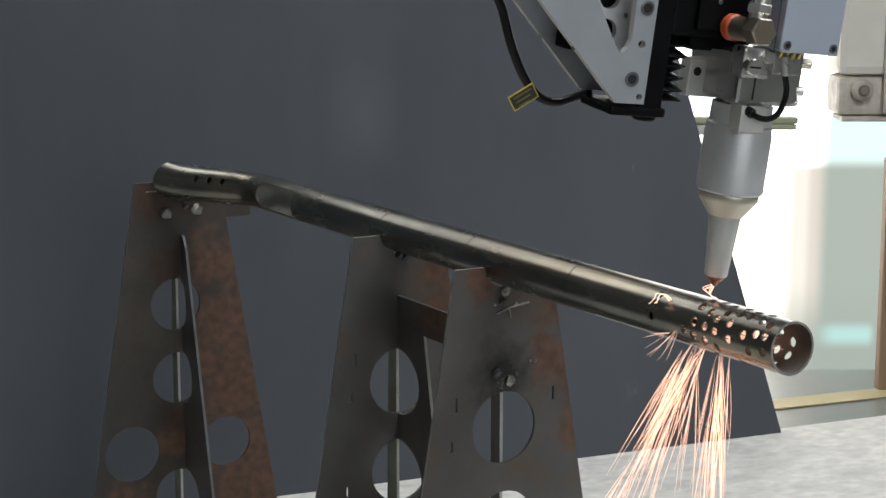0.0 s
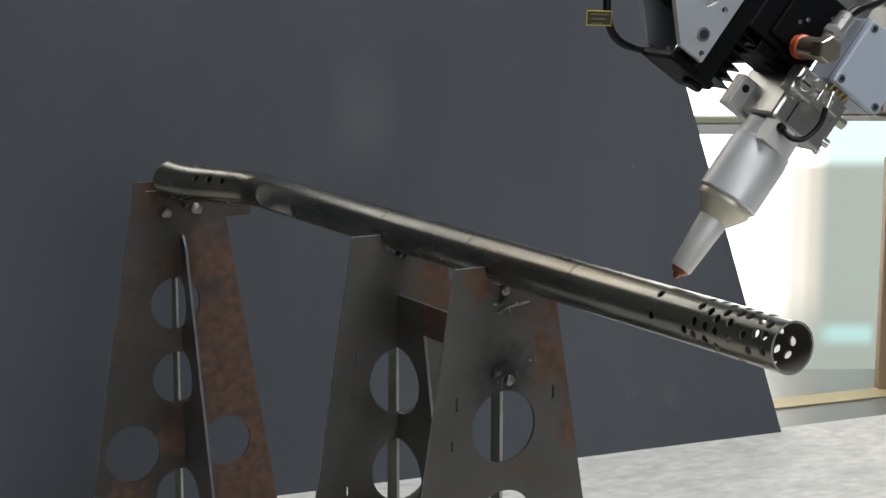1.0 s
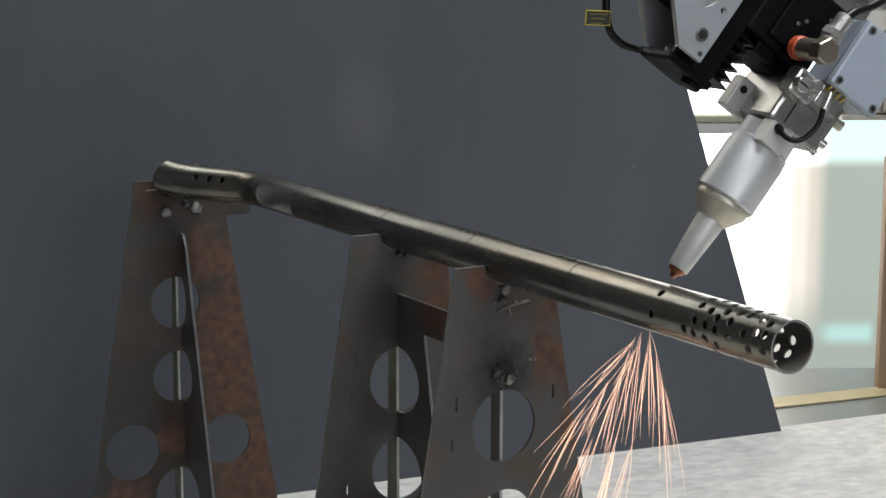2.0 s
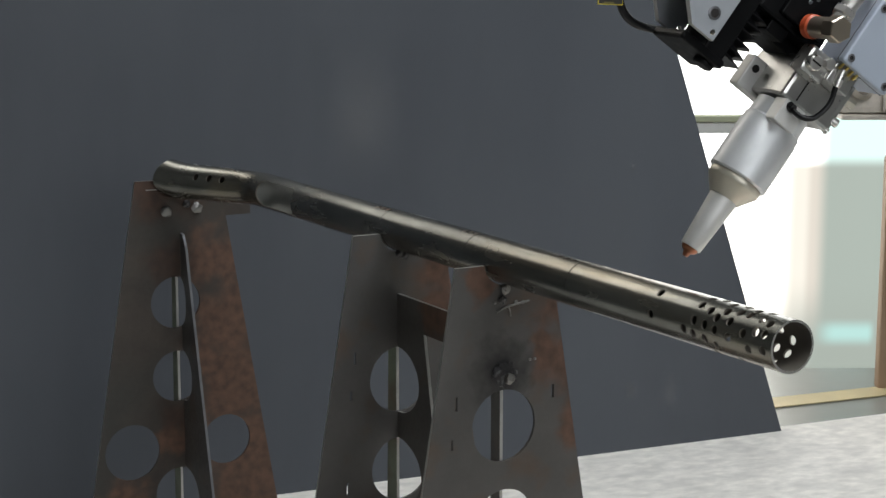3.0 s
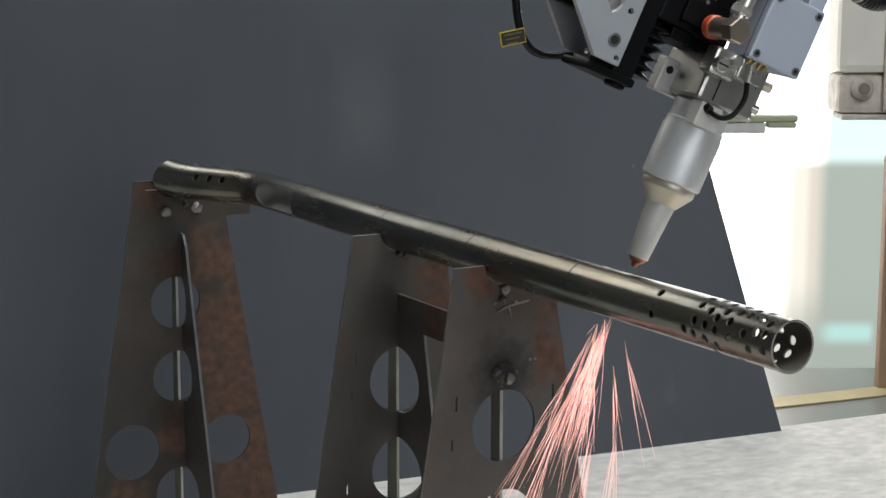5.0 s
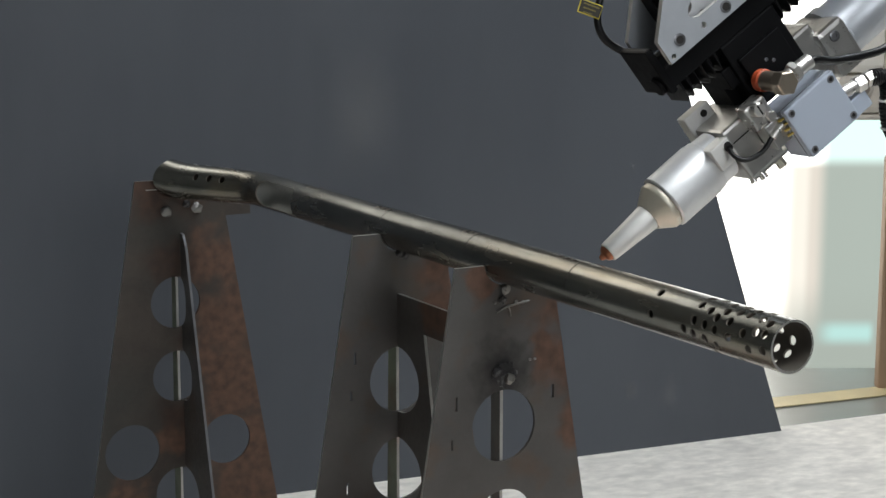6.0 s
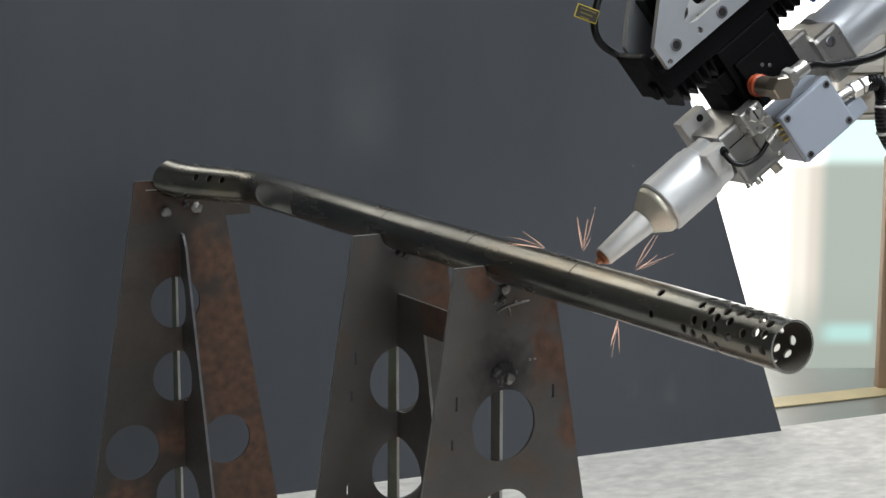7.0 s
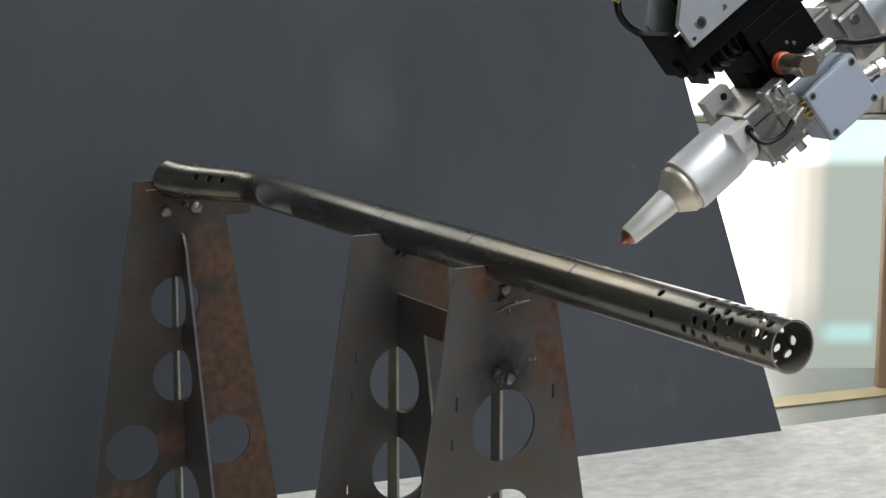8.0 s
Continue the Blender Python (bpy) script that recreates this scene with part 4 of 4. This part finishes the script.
# seconds, nozzle tip, lean about the tube
HEAD = [
    (0.0, 0.2606, 1.6278, 1.2295, 4.16),
    (0.3, 0.2606, 1.6278, 1.2295, 4.16),
    (0.4, 0.2653, 1.6187, 1.2357, 4.16),
    (0.5, 0.2984, 1.6254, 1.2507, 3.49),
    (0.6, 0.2939, 1.6248, 1.2530, 8.39),
    (0.7, 0.2700, 1.6500, 1.2550, 22.64),
    (0.8, 0.2648, 1.7100, 1.2500, 31.89),
    (1.0, 0.2307, 1.6869, 1.2253, 35.92),
    (1.5, 0.2283, 1.6901, 1.2237, 36.47),
    (2.8, 0.2284, 1.6916, 1.2249, 36.29),
    (3.0, 0.2422, 1.7011, 1.2437, 36.16),
    (3.2, 0.2143, 1.7600, 1.2434, 26.12),
    (3.3, 0.1985, 1.7600, 1.2368, 25.16),
    (3.5, 0.1949, 1.7492, 1.2278, 22.98),
    (4.0, 0.1915, 1.7494, 1.2278, 23.01),
    (4.5, 0.1954, 1.7476, 1.2240, 22.97),
    (5.2, 0.1975, 1.7474, 1.2240, 22.95),
    (5.5, 0.2080, 1.7700, 1.2450, 34.00),
    (5.8, 0.1969, 1.8023, 1.2405, 52.91),
    (6.0, 0.1684, 1.8109, 1.2206, 52.91),
    (6.5, 0.1667, 1.8149, 1.2205, 53.16),
    (7.0, 0.1647, 1.8165, 1.2153, 53.13),
    (7.5, 0.1681, 1.8023, 1.2168, 52.69),
    (7.8, 0.1700, 1.8040, 1.2200, 52.70),
    (8.0, 0.1901, 1.8103, 1.2384, 52.74),
]

hall()
daylight()
yard_things()
table()
sheet()
tube()
stands()
head = laser_head()
SPARKS = []
M_SPARK = glow("white_hot_spark", (1.0, 0.62, 0.45), 1.5)
M_PINK = glow("orange_pink_spark", (1.0, 0.55, 0.48), 1.12)
M_GOLD = glow("golden_spark", (1.0, 0.66, 0.34), 1.5)


def flame_material(name, dense):
    mat = bpy.data.materials.new(name)
    mat.use_nodes = True
    t = mat.node_tree
    n, l = t.nodes, t.links
    n.remove(n["Principled BSDF"])
    co = n.new("ShaderNodeTexCoord")
    sep = n.new("ShaderNodeSeparateXYZ")
    l.new(co.outputs["Object"], sep.inputs["Vector"])
    mp = n.new("ShaderNodeMapping")
    mp.inputs["Scale"].default_value = (260, 260, 14)
    l.new(co.outputs["Object"], mp.inputs["Vector"])
    nz = n.new("ShaderNodeTexNoise")
    nz.inputs["Scale"].default_value = 1.0
    l.new(mp.outputs["Vector"], nz.inputs["Vector"])
    fade = n.new("ShaderNodeMapRange")
    fade.inputs["From Min"].default_value, fade.inputs["From Max"].default_value = 0.0, -0.18
    fade.inputs["To Min"].default_value, fade.inputs["To Max"].default_value = 0.95 * dense, 0.0
    l.new(sep.outputs["Z"], fade.inputs["Value"])
    mul = n.new("ShaderNodeMath")
    mul.operation = "MULTIPLY"
    l.new(fade.outputs["Result"], mul.inputs[0])
    l.new(nz.outputs["Fac"], mul.inputs[1])
    ramp = n.new("ShaderNodeValToRGB")
    ramp.color_ramp.elements[0].color, ramp.color_ramp.elements[1].color = (0.62, 0.20, 0.10, 1), (1.0, 0.74, 0.55, 1)
    l.new(fade.outputs["Result"], ramp.inputs["Fac"])
    em = n.new("ShaderNodeEmission")
    em.inputs["Strength"].default_value = 2.1
    l.new(ramp.outputs["Color"], em.inputs["Color"])
    tr = n.new("ShaderNodeBsdfTransparent")
    mx = n.new("ShaderNodeMixShader")
    l.new(mul.outputs["Value"], mx.inputs["Fac"])
    l.new(tr.outputs["BSDF"], mx.inputs[1])
    l.new(em.outputs["Emission"], mx.inputs[2])
    l.new(mx.outputs["Shader"], n["Material Output"].inputs["Surface"])
    return mat


M_FLAME = flame_material("orange_flame_core", 1.0)
M_FLAME_BODY = flame_material("orange_flame_haze", 0.34)
M_FLAME_FAINT = flame_material("faint_orange_haze", 0.15)


# ---- sparks ----
def streak(bm, a, b, r, sag=0.0, taper=0.25):
    """One thin glowing trail from a to b, thickest in the middle."""
    a, b = Vector(a), Vector(b)
    d = (b - a).normalized()
    s1 = d.orthogonal().normalized()
    s2 = d.cross(s1)
    prev = None
    for k in range(5):
        t = k / 4
        q = a.lerp(b, t) + s1 * sag * 4 * t * (1 - t)
        rr = r * (taper + (1 - taper) * math.sin(math.pi * min(1, max(0, t))) ** 0.7)
        ring = [bm.verts.new(q + rr * (math.cos(2.094 * j) * s1 + math.sin(2.094 * j) * s2)) for j in range(3)]
        if prev:
            for j in range(3):
                bm.faces.new((prev[j], prev[(j + 1) % 3], ring[(j + 1) % 3], ring[j]))
        prev = ring
    return bm


def shower_meshes(count=4, thin=1.0):
    """Small fans of long trails, flying along local -z, no wider than the tube's bore."""
    made = []
    for v in range(14):
        rng = random.Random(40 + v)
        bm = bmesh.new()
        for k in range(count):
            z0 = -rng.uniform(0.0, 0.03)
            z1 = max(-0.165, z0 - rng.uniform(0.05, 0.15))
            ax, ay = rng.uniform(-0.10, 0.10), rng.uniform(-0.10, 0.10)
            streak(bm, (ax * -z0, ay * -z0, z0), (ax * -z1, ay * -z1, z1), thin * rng.uniform(0.00022, 0.00046), rng.uniform(-0.003, 0.003))
        made.append(bm)
    return made


def whisker_meshes():
    """Short wide tufts of very fine trails."""
    made = []
    for v in range(5):
        rng = random.Random(140 + v)
        bm = bmesh.new()
        for k in range(5):
            n = rng.uniform(0.014, 0.048)
            ax, ay = rng.uniform(-0.38, 0.38), rng.uniform(-0.38, 0.38)
            streak(bm, (ax * n * 0.1, ay * n * 0.1, -n * 0.1), (ax * n, ay * n, -n), rng.uniform(0.00010, 0.00022), rng.uniform(-0.002, 0.002))
        made.append(bm)
    return made


def single_meshes():
    made = []
    for v in range(5):
        rng = random.Random(90 + v)
        bm = bmesh.new()
        n = rng.uniform(0.016, 0.034)
        streak(bm, (0, 0, n / 2), (0, 0, -n / 2), 0.0009, 0.0015, 0.3)
        if v % 2:
            for k in range(3):
                streak(bm, (0, 0, -n / 2), (rng.uniform(-.004, .004), rng.uniform(-.004, .004), -n / 2 - rng.uniform(0.003, 0.007)), 0.0005)
        made.append(bm)
    return made


def curl_mesh():
    """Thin trails that curl up and over beside the cut."""
    bm = bmesh.new()
    rng = random.Random(7)
    for k in range(3):
        r, x0 = rng.uniform(0.005, 0.011), rng.uniform(-0.006, 0.006)
        pts = [(x0 + r * math.cos(a) * rng.uniform(0.9, 1.3), 0.004 * math.sin(3 * a), r * math.sin(a)) for a in (0.0, 0.7, 1.4, 2.1, 2.8, 3.4)]
        sweep(pts, rng.uniform(0.00030, 0.0005), 5, bm, 4)
    return bm


def to_meshes(made, name, mat):
    out = []
    for bm in made:
        me = bpy.data.meshes.new(name)
        bm.to_mesh(me)
        bm.free()
        me.materials.append(mat)
        out.append(me)
    return out


STORE = along(0.667)
SHOWER = to_meshes(shower_meshes(6, 0.72), "spark_shower", M_SPARK)
SHOWER_P = to_meshes(shower_meshes(8, 0.66), "spark_shower", M_PINK)
WHISKER = to_meshes(whisker_meshes(), "spark_tuft", M_SPARK)
SINGLE = to_meshes(single_meshes(), "spark", M_GOLD)
CURL = to_meshes([curl_mesh()], "spark_curl", M_SPARK)[0]


def aim(at, direction, spin=0.0):
    """A pose whose local -z points along direction."""
    return Matrix.Translation(at) @ Vector(direction).to_track_quat("-Z", "Y").to_matrix().to_4x4() @ Matrix.Rotation(spin, 4, "Z")


def turned_least(q0, d):
    """The turn of q0 that brings its -z onto d by the shortest way."""
    now = q0 @ Vector((0, 0, -1))
    return now.rotation_difference(Vector(d).normalized()) @ q0


def resting(rng):
    return Vector((rng.uniform(-0.35, 0.75), rng.uniform(1.25, 1.95), TABLE_Z + 0.006))


def fly(mesh, name, label, t0, path, rng, group, back=False):
    """A piece waits inside the tube, leaves at t0 along path [(dt, place, direction)], falls and lies on the table."""
    first = path[0][2]
    lie = U if first.dot(U) > 0 else -U
    q = aim(STORE, lie, rng.uniform(0, 6)).to_quaternion()
    shift = STORE - lie * 0.083
    rows = [(0.0, q, shift)]
    k0 = round(t0 * FPS)
    if k0 > 2:
        rows.append(((k0 - 1) / FPS, q, shift))
    elif k0 <= 1:
        rows = []
    for dt, place, d in path:
        q = turned_least(q, d)
        rows.append(((k0 + round(dt * FPS)) / FPS, q, Vector(place)))
    home_q, home_p = aim(STORE, lie, 0).to_quaternion(), shift
    last_t = rows[-1][0]
    if back:
        home_q = turned_least(q, lie)
        rows += [(last_t + 1 / FPS, home_q, home_p)]
        rows = [r for r in rows if r[0] < 8.0]
        rows.append((8.0, rows[-1][1], rows[-1][2]))
        ob = new(name, mesh)
        tagged(ob, label, "flame" if "flame" in name else "spark", group, "stuff")
        keyed = [(t, Matrix.Translation(p) @ qq.to_matrix().to_4x4()) for t, qq, p in rows]
        ob.matrix_basis = keyed[0][1]
        SPARKS.append((ob, keyed))
        return ob
    end = resting(rng)
    flat = Vector((q @ Vector((0, 0, -1))).to_tuple())
    flat.z = 0
    if flat.length < 0.05:
        flat = Vector((rng.uniform(-1, 1), rng.uniform(-1, 1), 0))
    half_d = ((q @ Vector((0, 0, -1))).normalized() + flat.normalized()).normalized()
    q1 = turned_least(q, half_d)
    q2 = turned_least(q1, flat)
    rows.append((last_t + 3 / FPS, q1, rows[-1][2].lerp(end, 0.6)))
    rows.append((last_t + 6 / FPS, q2, end))
    rows = [r for r in rows if r[0] < 8.0]
    while len(rows) > 1 and rows[1][0] <= 0:
        rows.pop(0)
    if rows[0][0] < 0:
        (ta, qa, pa), (tb, qb, pb) = rows[0], rows[1]
        f = -ta / (tb - ta)
        rows[0] = (0.0, qa.slerp(qb, f), pa.lerp(pb, f))
    rows.append((8.0, rows[-1][1], rows[-1][2]))
    ob = new(name, mesh)
    tagged(ob, label, "flame" if "flame" in name else "spark", group, "" if name == "spark" else "stuff")
    keyed = [(t, Matrix.Translation(p) @ qq.to_matrix().to_4x4()) for t, qq, p in rows]
    ob.matrix_basis = keyed[0][1]
    SPARKS.append((ob, keyed))
    return ob


def stream(t_from, t_to, rate, origin, main, spread, seed, meshes, group):
    """A steady shower out of the underside of the tube."""
    rng = random.Random(seed)
    n = int((t_to - t_from) * rate)
    main = Vector(main).normalized()
    for k in range(n):
        t0 = t_from + (t_to - t_from) * (k + rng.random()) / n
        wide = spread * (2.6 if rng.random() < 0.15 else 1.0)
        d = (main + Vector((rng.gauss(0, wide), rng.gauss(0, wide), rng.gauss(0, wide * 0.3)))).normalized()
        o = Vector(origin) + Vector((rng.gauss(0, 0.007), rng.gauss(0, 0.004), 0))
        pull = Vector((0, 0, -1))
        path = [(0.0, o + d * rng.uniform(0.0, 0.01), d), (1 / FPS, o + d * rng.uniform(0.01, 0.03), (d + pull * 0.04).normalized()),
                (2 / FPS, o + d * rng.uniform(0.04, 0.08), (d + pull * 0.08).normalized()), (4 / FPS, o + d * 0.20, (d + pull * 0.14).normalized()),
                (6 / FPS, o + d * 0.38 + pull * 0.02, (d + pull * 0.2).normalized())]
        fly(meshes[k % len(meshes)], "spark_shower", "glowing orange-white shower of cutting sparks", t0, path, rng, group)


def out_of_the_end(t0, n, seed, s0=0.10):
    """Sparks that run along the bore and leave at the open end."""
    rng = random.Random(seed)
    for k in range(n):
        d = (-U + Vector((rng.gauss(0, 0.02), 0, rng.gauss(0, 0.02)))).normalized()
        spot = along(s0 + rng.uniform(-0.01, 0.05), rng.uniform(-0.006, 0.006), rng.uniform(-0.008, 0.006))
        d2 = (-U + Vector((0.12, 0, -0.25 - 0.2 * rng.random()))).normalized()
        path = [(0.0, spot, d), (2 / FPS, spot - U * 0.05, d), (4 / FPS, along(-0.06), d2), (7 / FPS, along(-0.42, 0, -0.25), (d2 + Vector((0, 0, -0.5))).normalized())]
        fly(SHOWER[k % len(SHOWER)], "spark_shower", "glowing sparks running along the bore of the tube", t0 + k * 0.012, path, rng, "sparks in the bore")


def below(s, x=0.0):
    return along(s, x, -0.018)


def burst(t0, origin, n, seed, meshes, name, label, speed, up, spread_v, group, fall=9.8):
    """Loose sparks that fly up or out and fall."""
    rng = random.Random(seed)
    for k in range(n):
        v = Vector((rng.gauss(0, spread_v), rng.gauss(0, spread_v * 0.6), up + rng.gauss(0, spread_v))) * speed * rng.uniform(0.5, 1.2)
        path = []
        for f in (1, 2, 4, 6, 8):
            t = f / FPS
            p = Vector(origin) + v * t + Vector((0, 0, -0.5 * fall * t * t))
            vel = v + Vector((0, 0, -fall * t))
            path.append(((f - 1) / FPS, p, vel.normalized()))
            if p.z < 0.9:
                break
        ok = []
        for dt, p, d in path:
            if ok and ok[-1][2].dot(d) < 0.1:
                d = (ok[-1][2] + d).normalized()
                if ok[-1][2].dot(d) < 0.1:
                    break
            ok.append((dt, p, d))
        fly(meshes[k % len(meshes)], name, label, t0 + rng.uniform(0, 0.05), ok, rng, group)


def flame(t0, hold, at, direction, length, radius, faint=False):
    """A tongue of burning gas blown off the cut."""
    rng = random.Random(int(t0 * 100))
    bm = bmesh.new()
    for k in range(34):
        a, rr = rng.uniform(0, 6.28), radius * rng.random() ** 0.7
        z0, z1 = -length * rng.uniform(0, 0.5), -length * rng.uniform(0.55, 1.0)
        streak(bm, (rr * 0.3 * math.cos(a), rr * 0.3 * math.sin(a), z0), (rr * math.cos(a), rr * math.sin(a), z1), rng.uniform(0.0003, 0.0009), 0.001)
    thin = len(bm.faces)
    lathe([(0.0012, 0), (radius * 0.5, -length * 0.25), (radius, -length * 0.6), (radius * 0.7, -length * 0.88), (0, -length)], None, 16, bm)
    me = bpy.data.meshes.new("flame")
    bm.to_mesh(me)
    bm.free()
    me.materials.append(M_FLAME_FAINT if faint else M_FLAME)
    me.materials.append(M_FLAME_FAINT if faint else M_FLAME_BODY)
    for poly in me.polygons:
        poly.material_index = 0 if poly.index < thin else 1
    for poly in me.polygons:
        poly.use_smooth = True
    d = Vector(direction).normalized()
    path = [(0.0, Vector(at), d), (hold, Vector(at) + d * 0.004, d)]
    fly(me, "flame_tongue", "translucent orange tongue of flame from the cut", t0, path, rng, "flames", True)


def in_the_bore(t0, n, seed, s0):
    """Sparks that glow inside the perforated end, then drop out below."""
    rng = random.Random(seed)
    for k in range(n):
        spot = along(s0 + rng.uniform(-0.02, 0.02), rng.uniform(-0.006, 0.006), rng.uniform(-0.010, 0.008)) - U * 0.0
        d = (U + Vector((0, 0, rng.gauss(0, 0.02)))).normalized()
        d1 = (U * 0.6 + Vector((-0.2, 0, -0.6))).normalized()
        d2 = (U * 0.1 + Vector((-0.2, 0, -0.9))).normalized()
        path = [(0.0, spot, d), (2 / FPS, spot, d), (4 / FPS, below(s0), d1), (6 / FPS, below(s0) + d2 * 0.2, d2), (8 / FPS, below(s0) + d2 * 0.4, d2)]
        fly(SHOWER[k % len(SHOWER)], "spark_shower", "glowing sparks inside the perforated tube end", t0, path, rng, "sparks in the bore")


def tuft(t0, at, direction, seed, hold=1):
    rng = random.Random(seed)
    t0, hold = (t0 - 1 / FPS, hold + 1) if t0 > 0.05 else (t0, hold)
    d = Vector(direction).normalized()
    path = [(0.0, Vector(at), d), (hold / FPS, Vector(at) + d * 0.006, d)]
    fly(WHISKER[seed % len(WHISKER)], "spark_tuft", "fine short tuft of white-hot sparks", t0, path, rng, "spark tufts", True)


def sparks():
    g1, g2, g3 = "sparks of the first cut", "sparks of the second cut", "sparks of the third cut"
    stream(-0.13, 0.09, 110, below(0.122, -0.008), (-0.36, 0.05, -1.0), 0.11, 1, SHOWER, g1)
    stream(-0.13, 0.09, 80, below(0.098, -0.004), (0.0, 0.05, -1.0), 0.06, 2, SHOWER, g1)
    tuft(0.0, along(0.150, -0.02, -0.012), (-0.9, -0.1, -0.2), 11, 2)
    tuft(0.0, along(0.135, -0.024, -0.004), (-0.5, -0.4, -0.8), 12, 2)
    tuft(0.1, along(0.16, -0.012, 0.022), (-0.5, -0.1, 0.8), 13)
    in_the_bore(0.0, 7, 3, 0.02)
    for s, phi, turn in ((0.118, -4, 0.3), (0.165, -60, 1.2)):
        at, d = tube_point(s, phi, 0.030), Vector((0.1, 0.1, -1)).normalized()
        fly(CURL, "spark_curl", "curled white-hot spark trails beside the cut", 0.0, [(0.0, at, d), (2 / FPS, at + Vector((0, 0, 0.006)), d)], random.Random(int(turn * 10)), "spark tufts", True)
    flame(1.467, 2 / FPS, tube_point(0.200, -2, 0.028), (-0.93, 0.12, 0.28), 0.16, 0.007)
    stream(1.55, 2.72, 110, below(0.200, -0.012), (-0.26, 0.05, -1.0), 0.15, 4, SHOWER, g2)
    out_of_the_end(1.57, 5, 5)
    tuft(1.6, along(0.205, -0.022, -0.014), (-0.9, -0.1, -0.2), 14, 2)
    tuft(2.8, along(0.24, -0.1, -0.14), (-0.3, 0.0, -0.9), 15, 2)
    stream(3.89, 4.02, 210, below(0.268, -0.010), (-0.24, 0.05, -1.0), 0.18, 6, SHOWER_P, g3)
    stream(4.02, 5.15, 150, below(0.268, -0.010), (-0.33, 0.05, -1.0), 0.125, 8, SHOWER_P, g3)
    tuft(3.97, along(0.275, -0.016, -0.022), (-0.35, -0.1, -0.9), 16, 30)
    tuft(3.97, along(0.255, -0.010, -0.024), (0.15, -0.1, -0.95), 17, 30)
    tuft(4.4, along(0.280, -0.014, -0.023), (-0.3, -0.1, -0.9), 18, 20)
    out_of_the_end(4.28, 4, 7)
    flame(6.467, 2 / FPS, tube_point(0.336, -2, 0.027), (-0.86, -0.42, 0.58), 0.200, 0.012)
    flame(6.467, 2 / FPS, below(0.262, 0.0), (0.62, -0.1, -0.78), 0.135, 0.010, True)
    burst(6.56, tube_point(0.34, 0, 0.03), 55, 21, SINGLE, "spark", "loose golden spark flying from the cut", 2.7, 0.45, 0.6, "loose sparks")
    for k, (t0, at, d) in enumerate((
            (6.77, tube_point(0.36, -5, 0.027), (-0.9, -0.2, 0.4)), (6.9, tube_point(0.37, -5, 0.027), (-0.9, -0.2, 0.3)),
            (7.0, tube_point(0.392, -12, 0.028), (-0.8, -0.3, 0.5)), (7.0, tube_point(0.335, 0, 0.030), (0.1, -0.2, 0.9)),
            (7.0, below(0.262, -0.004), (-0.05, -0.1, -1.0)), (7.0, tube_point(0.245, -5, 0.027), (0.6, 0.2, 0.5)),
            (7.2, tube_point(0.375, -10, 0.028), (-0.5, -0.2, 0.9)), (7.3, tube_point(0.365, -10, 0.028), (-0.6, -0.2, 0.7)),
            (7.4, tube_point(0.365, -10, 0.028), (-0.2, -0.2, 0.9)), (7.5, tube_point(0.375, -10, 0.028), (-0.3, -0.2, 0.9)),
            (7.5, tube_point(0.362, -10, 0.028), (0.2, -0.2, 0.9)), (7.6, tube_point(0.38, -10, 0.028), (-0.4, -0.2, 0.8)))):
        tuft(t0, at, d, 30 + k)


sparks()


def motions():
    walk(head, [(t, head_pose(x, y, z, a)) for t, x, y, z, a in HEAD])
    for ob, rows in SPARKS:
        walk(ob, rows)


motions()
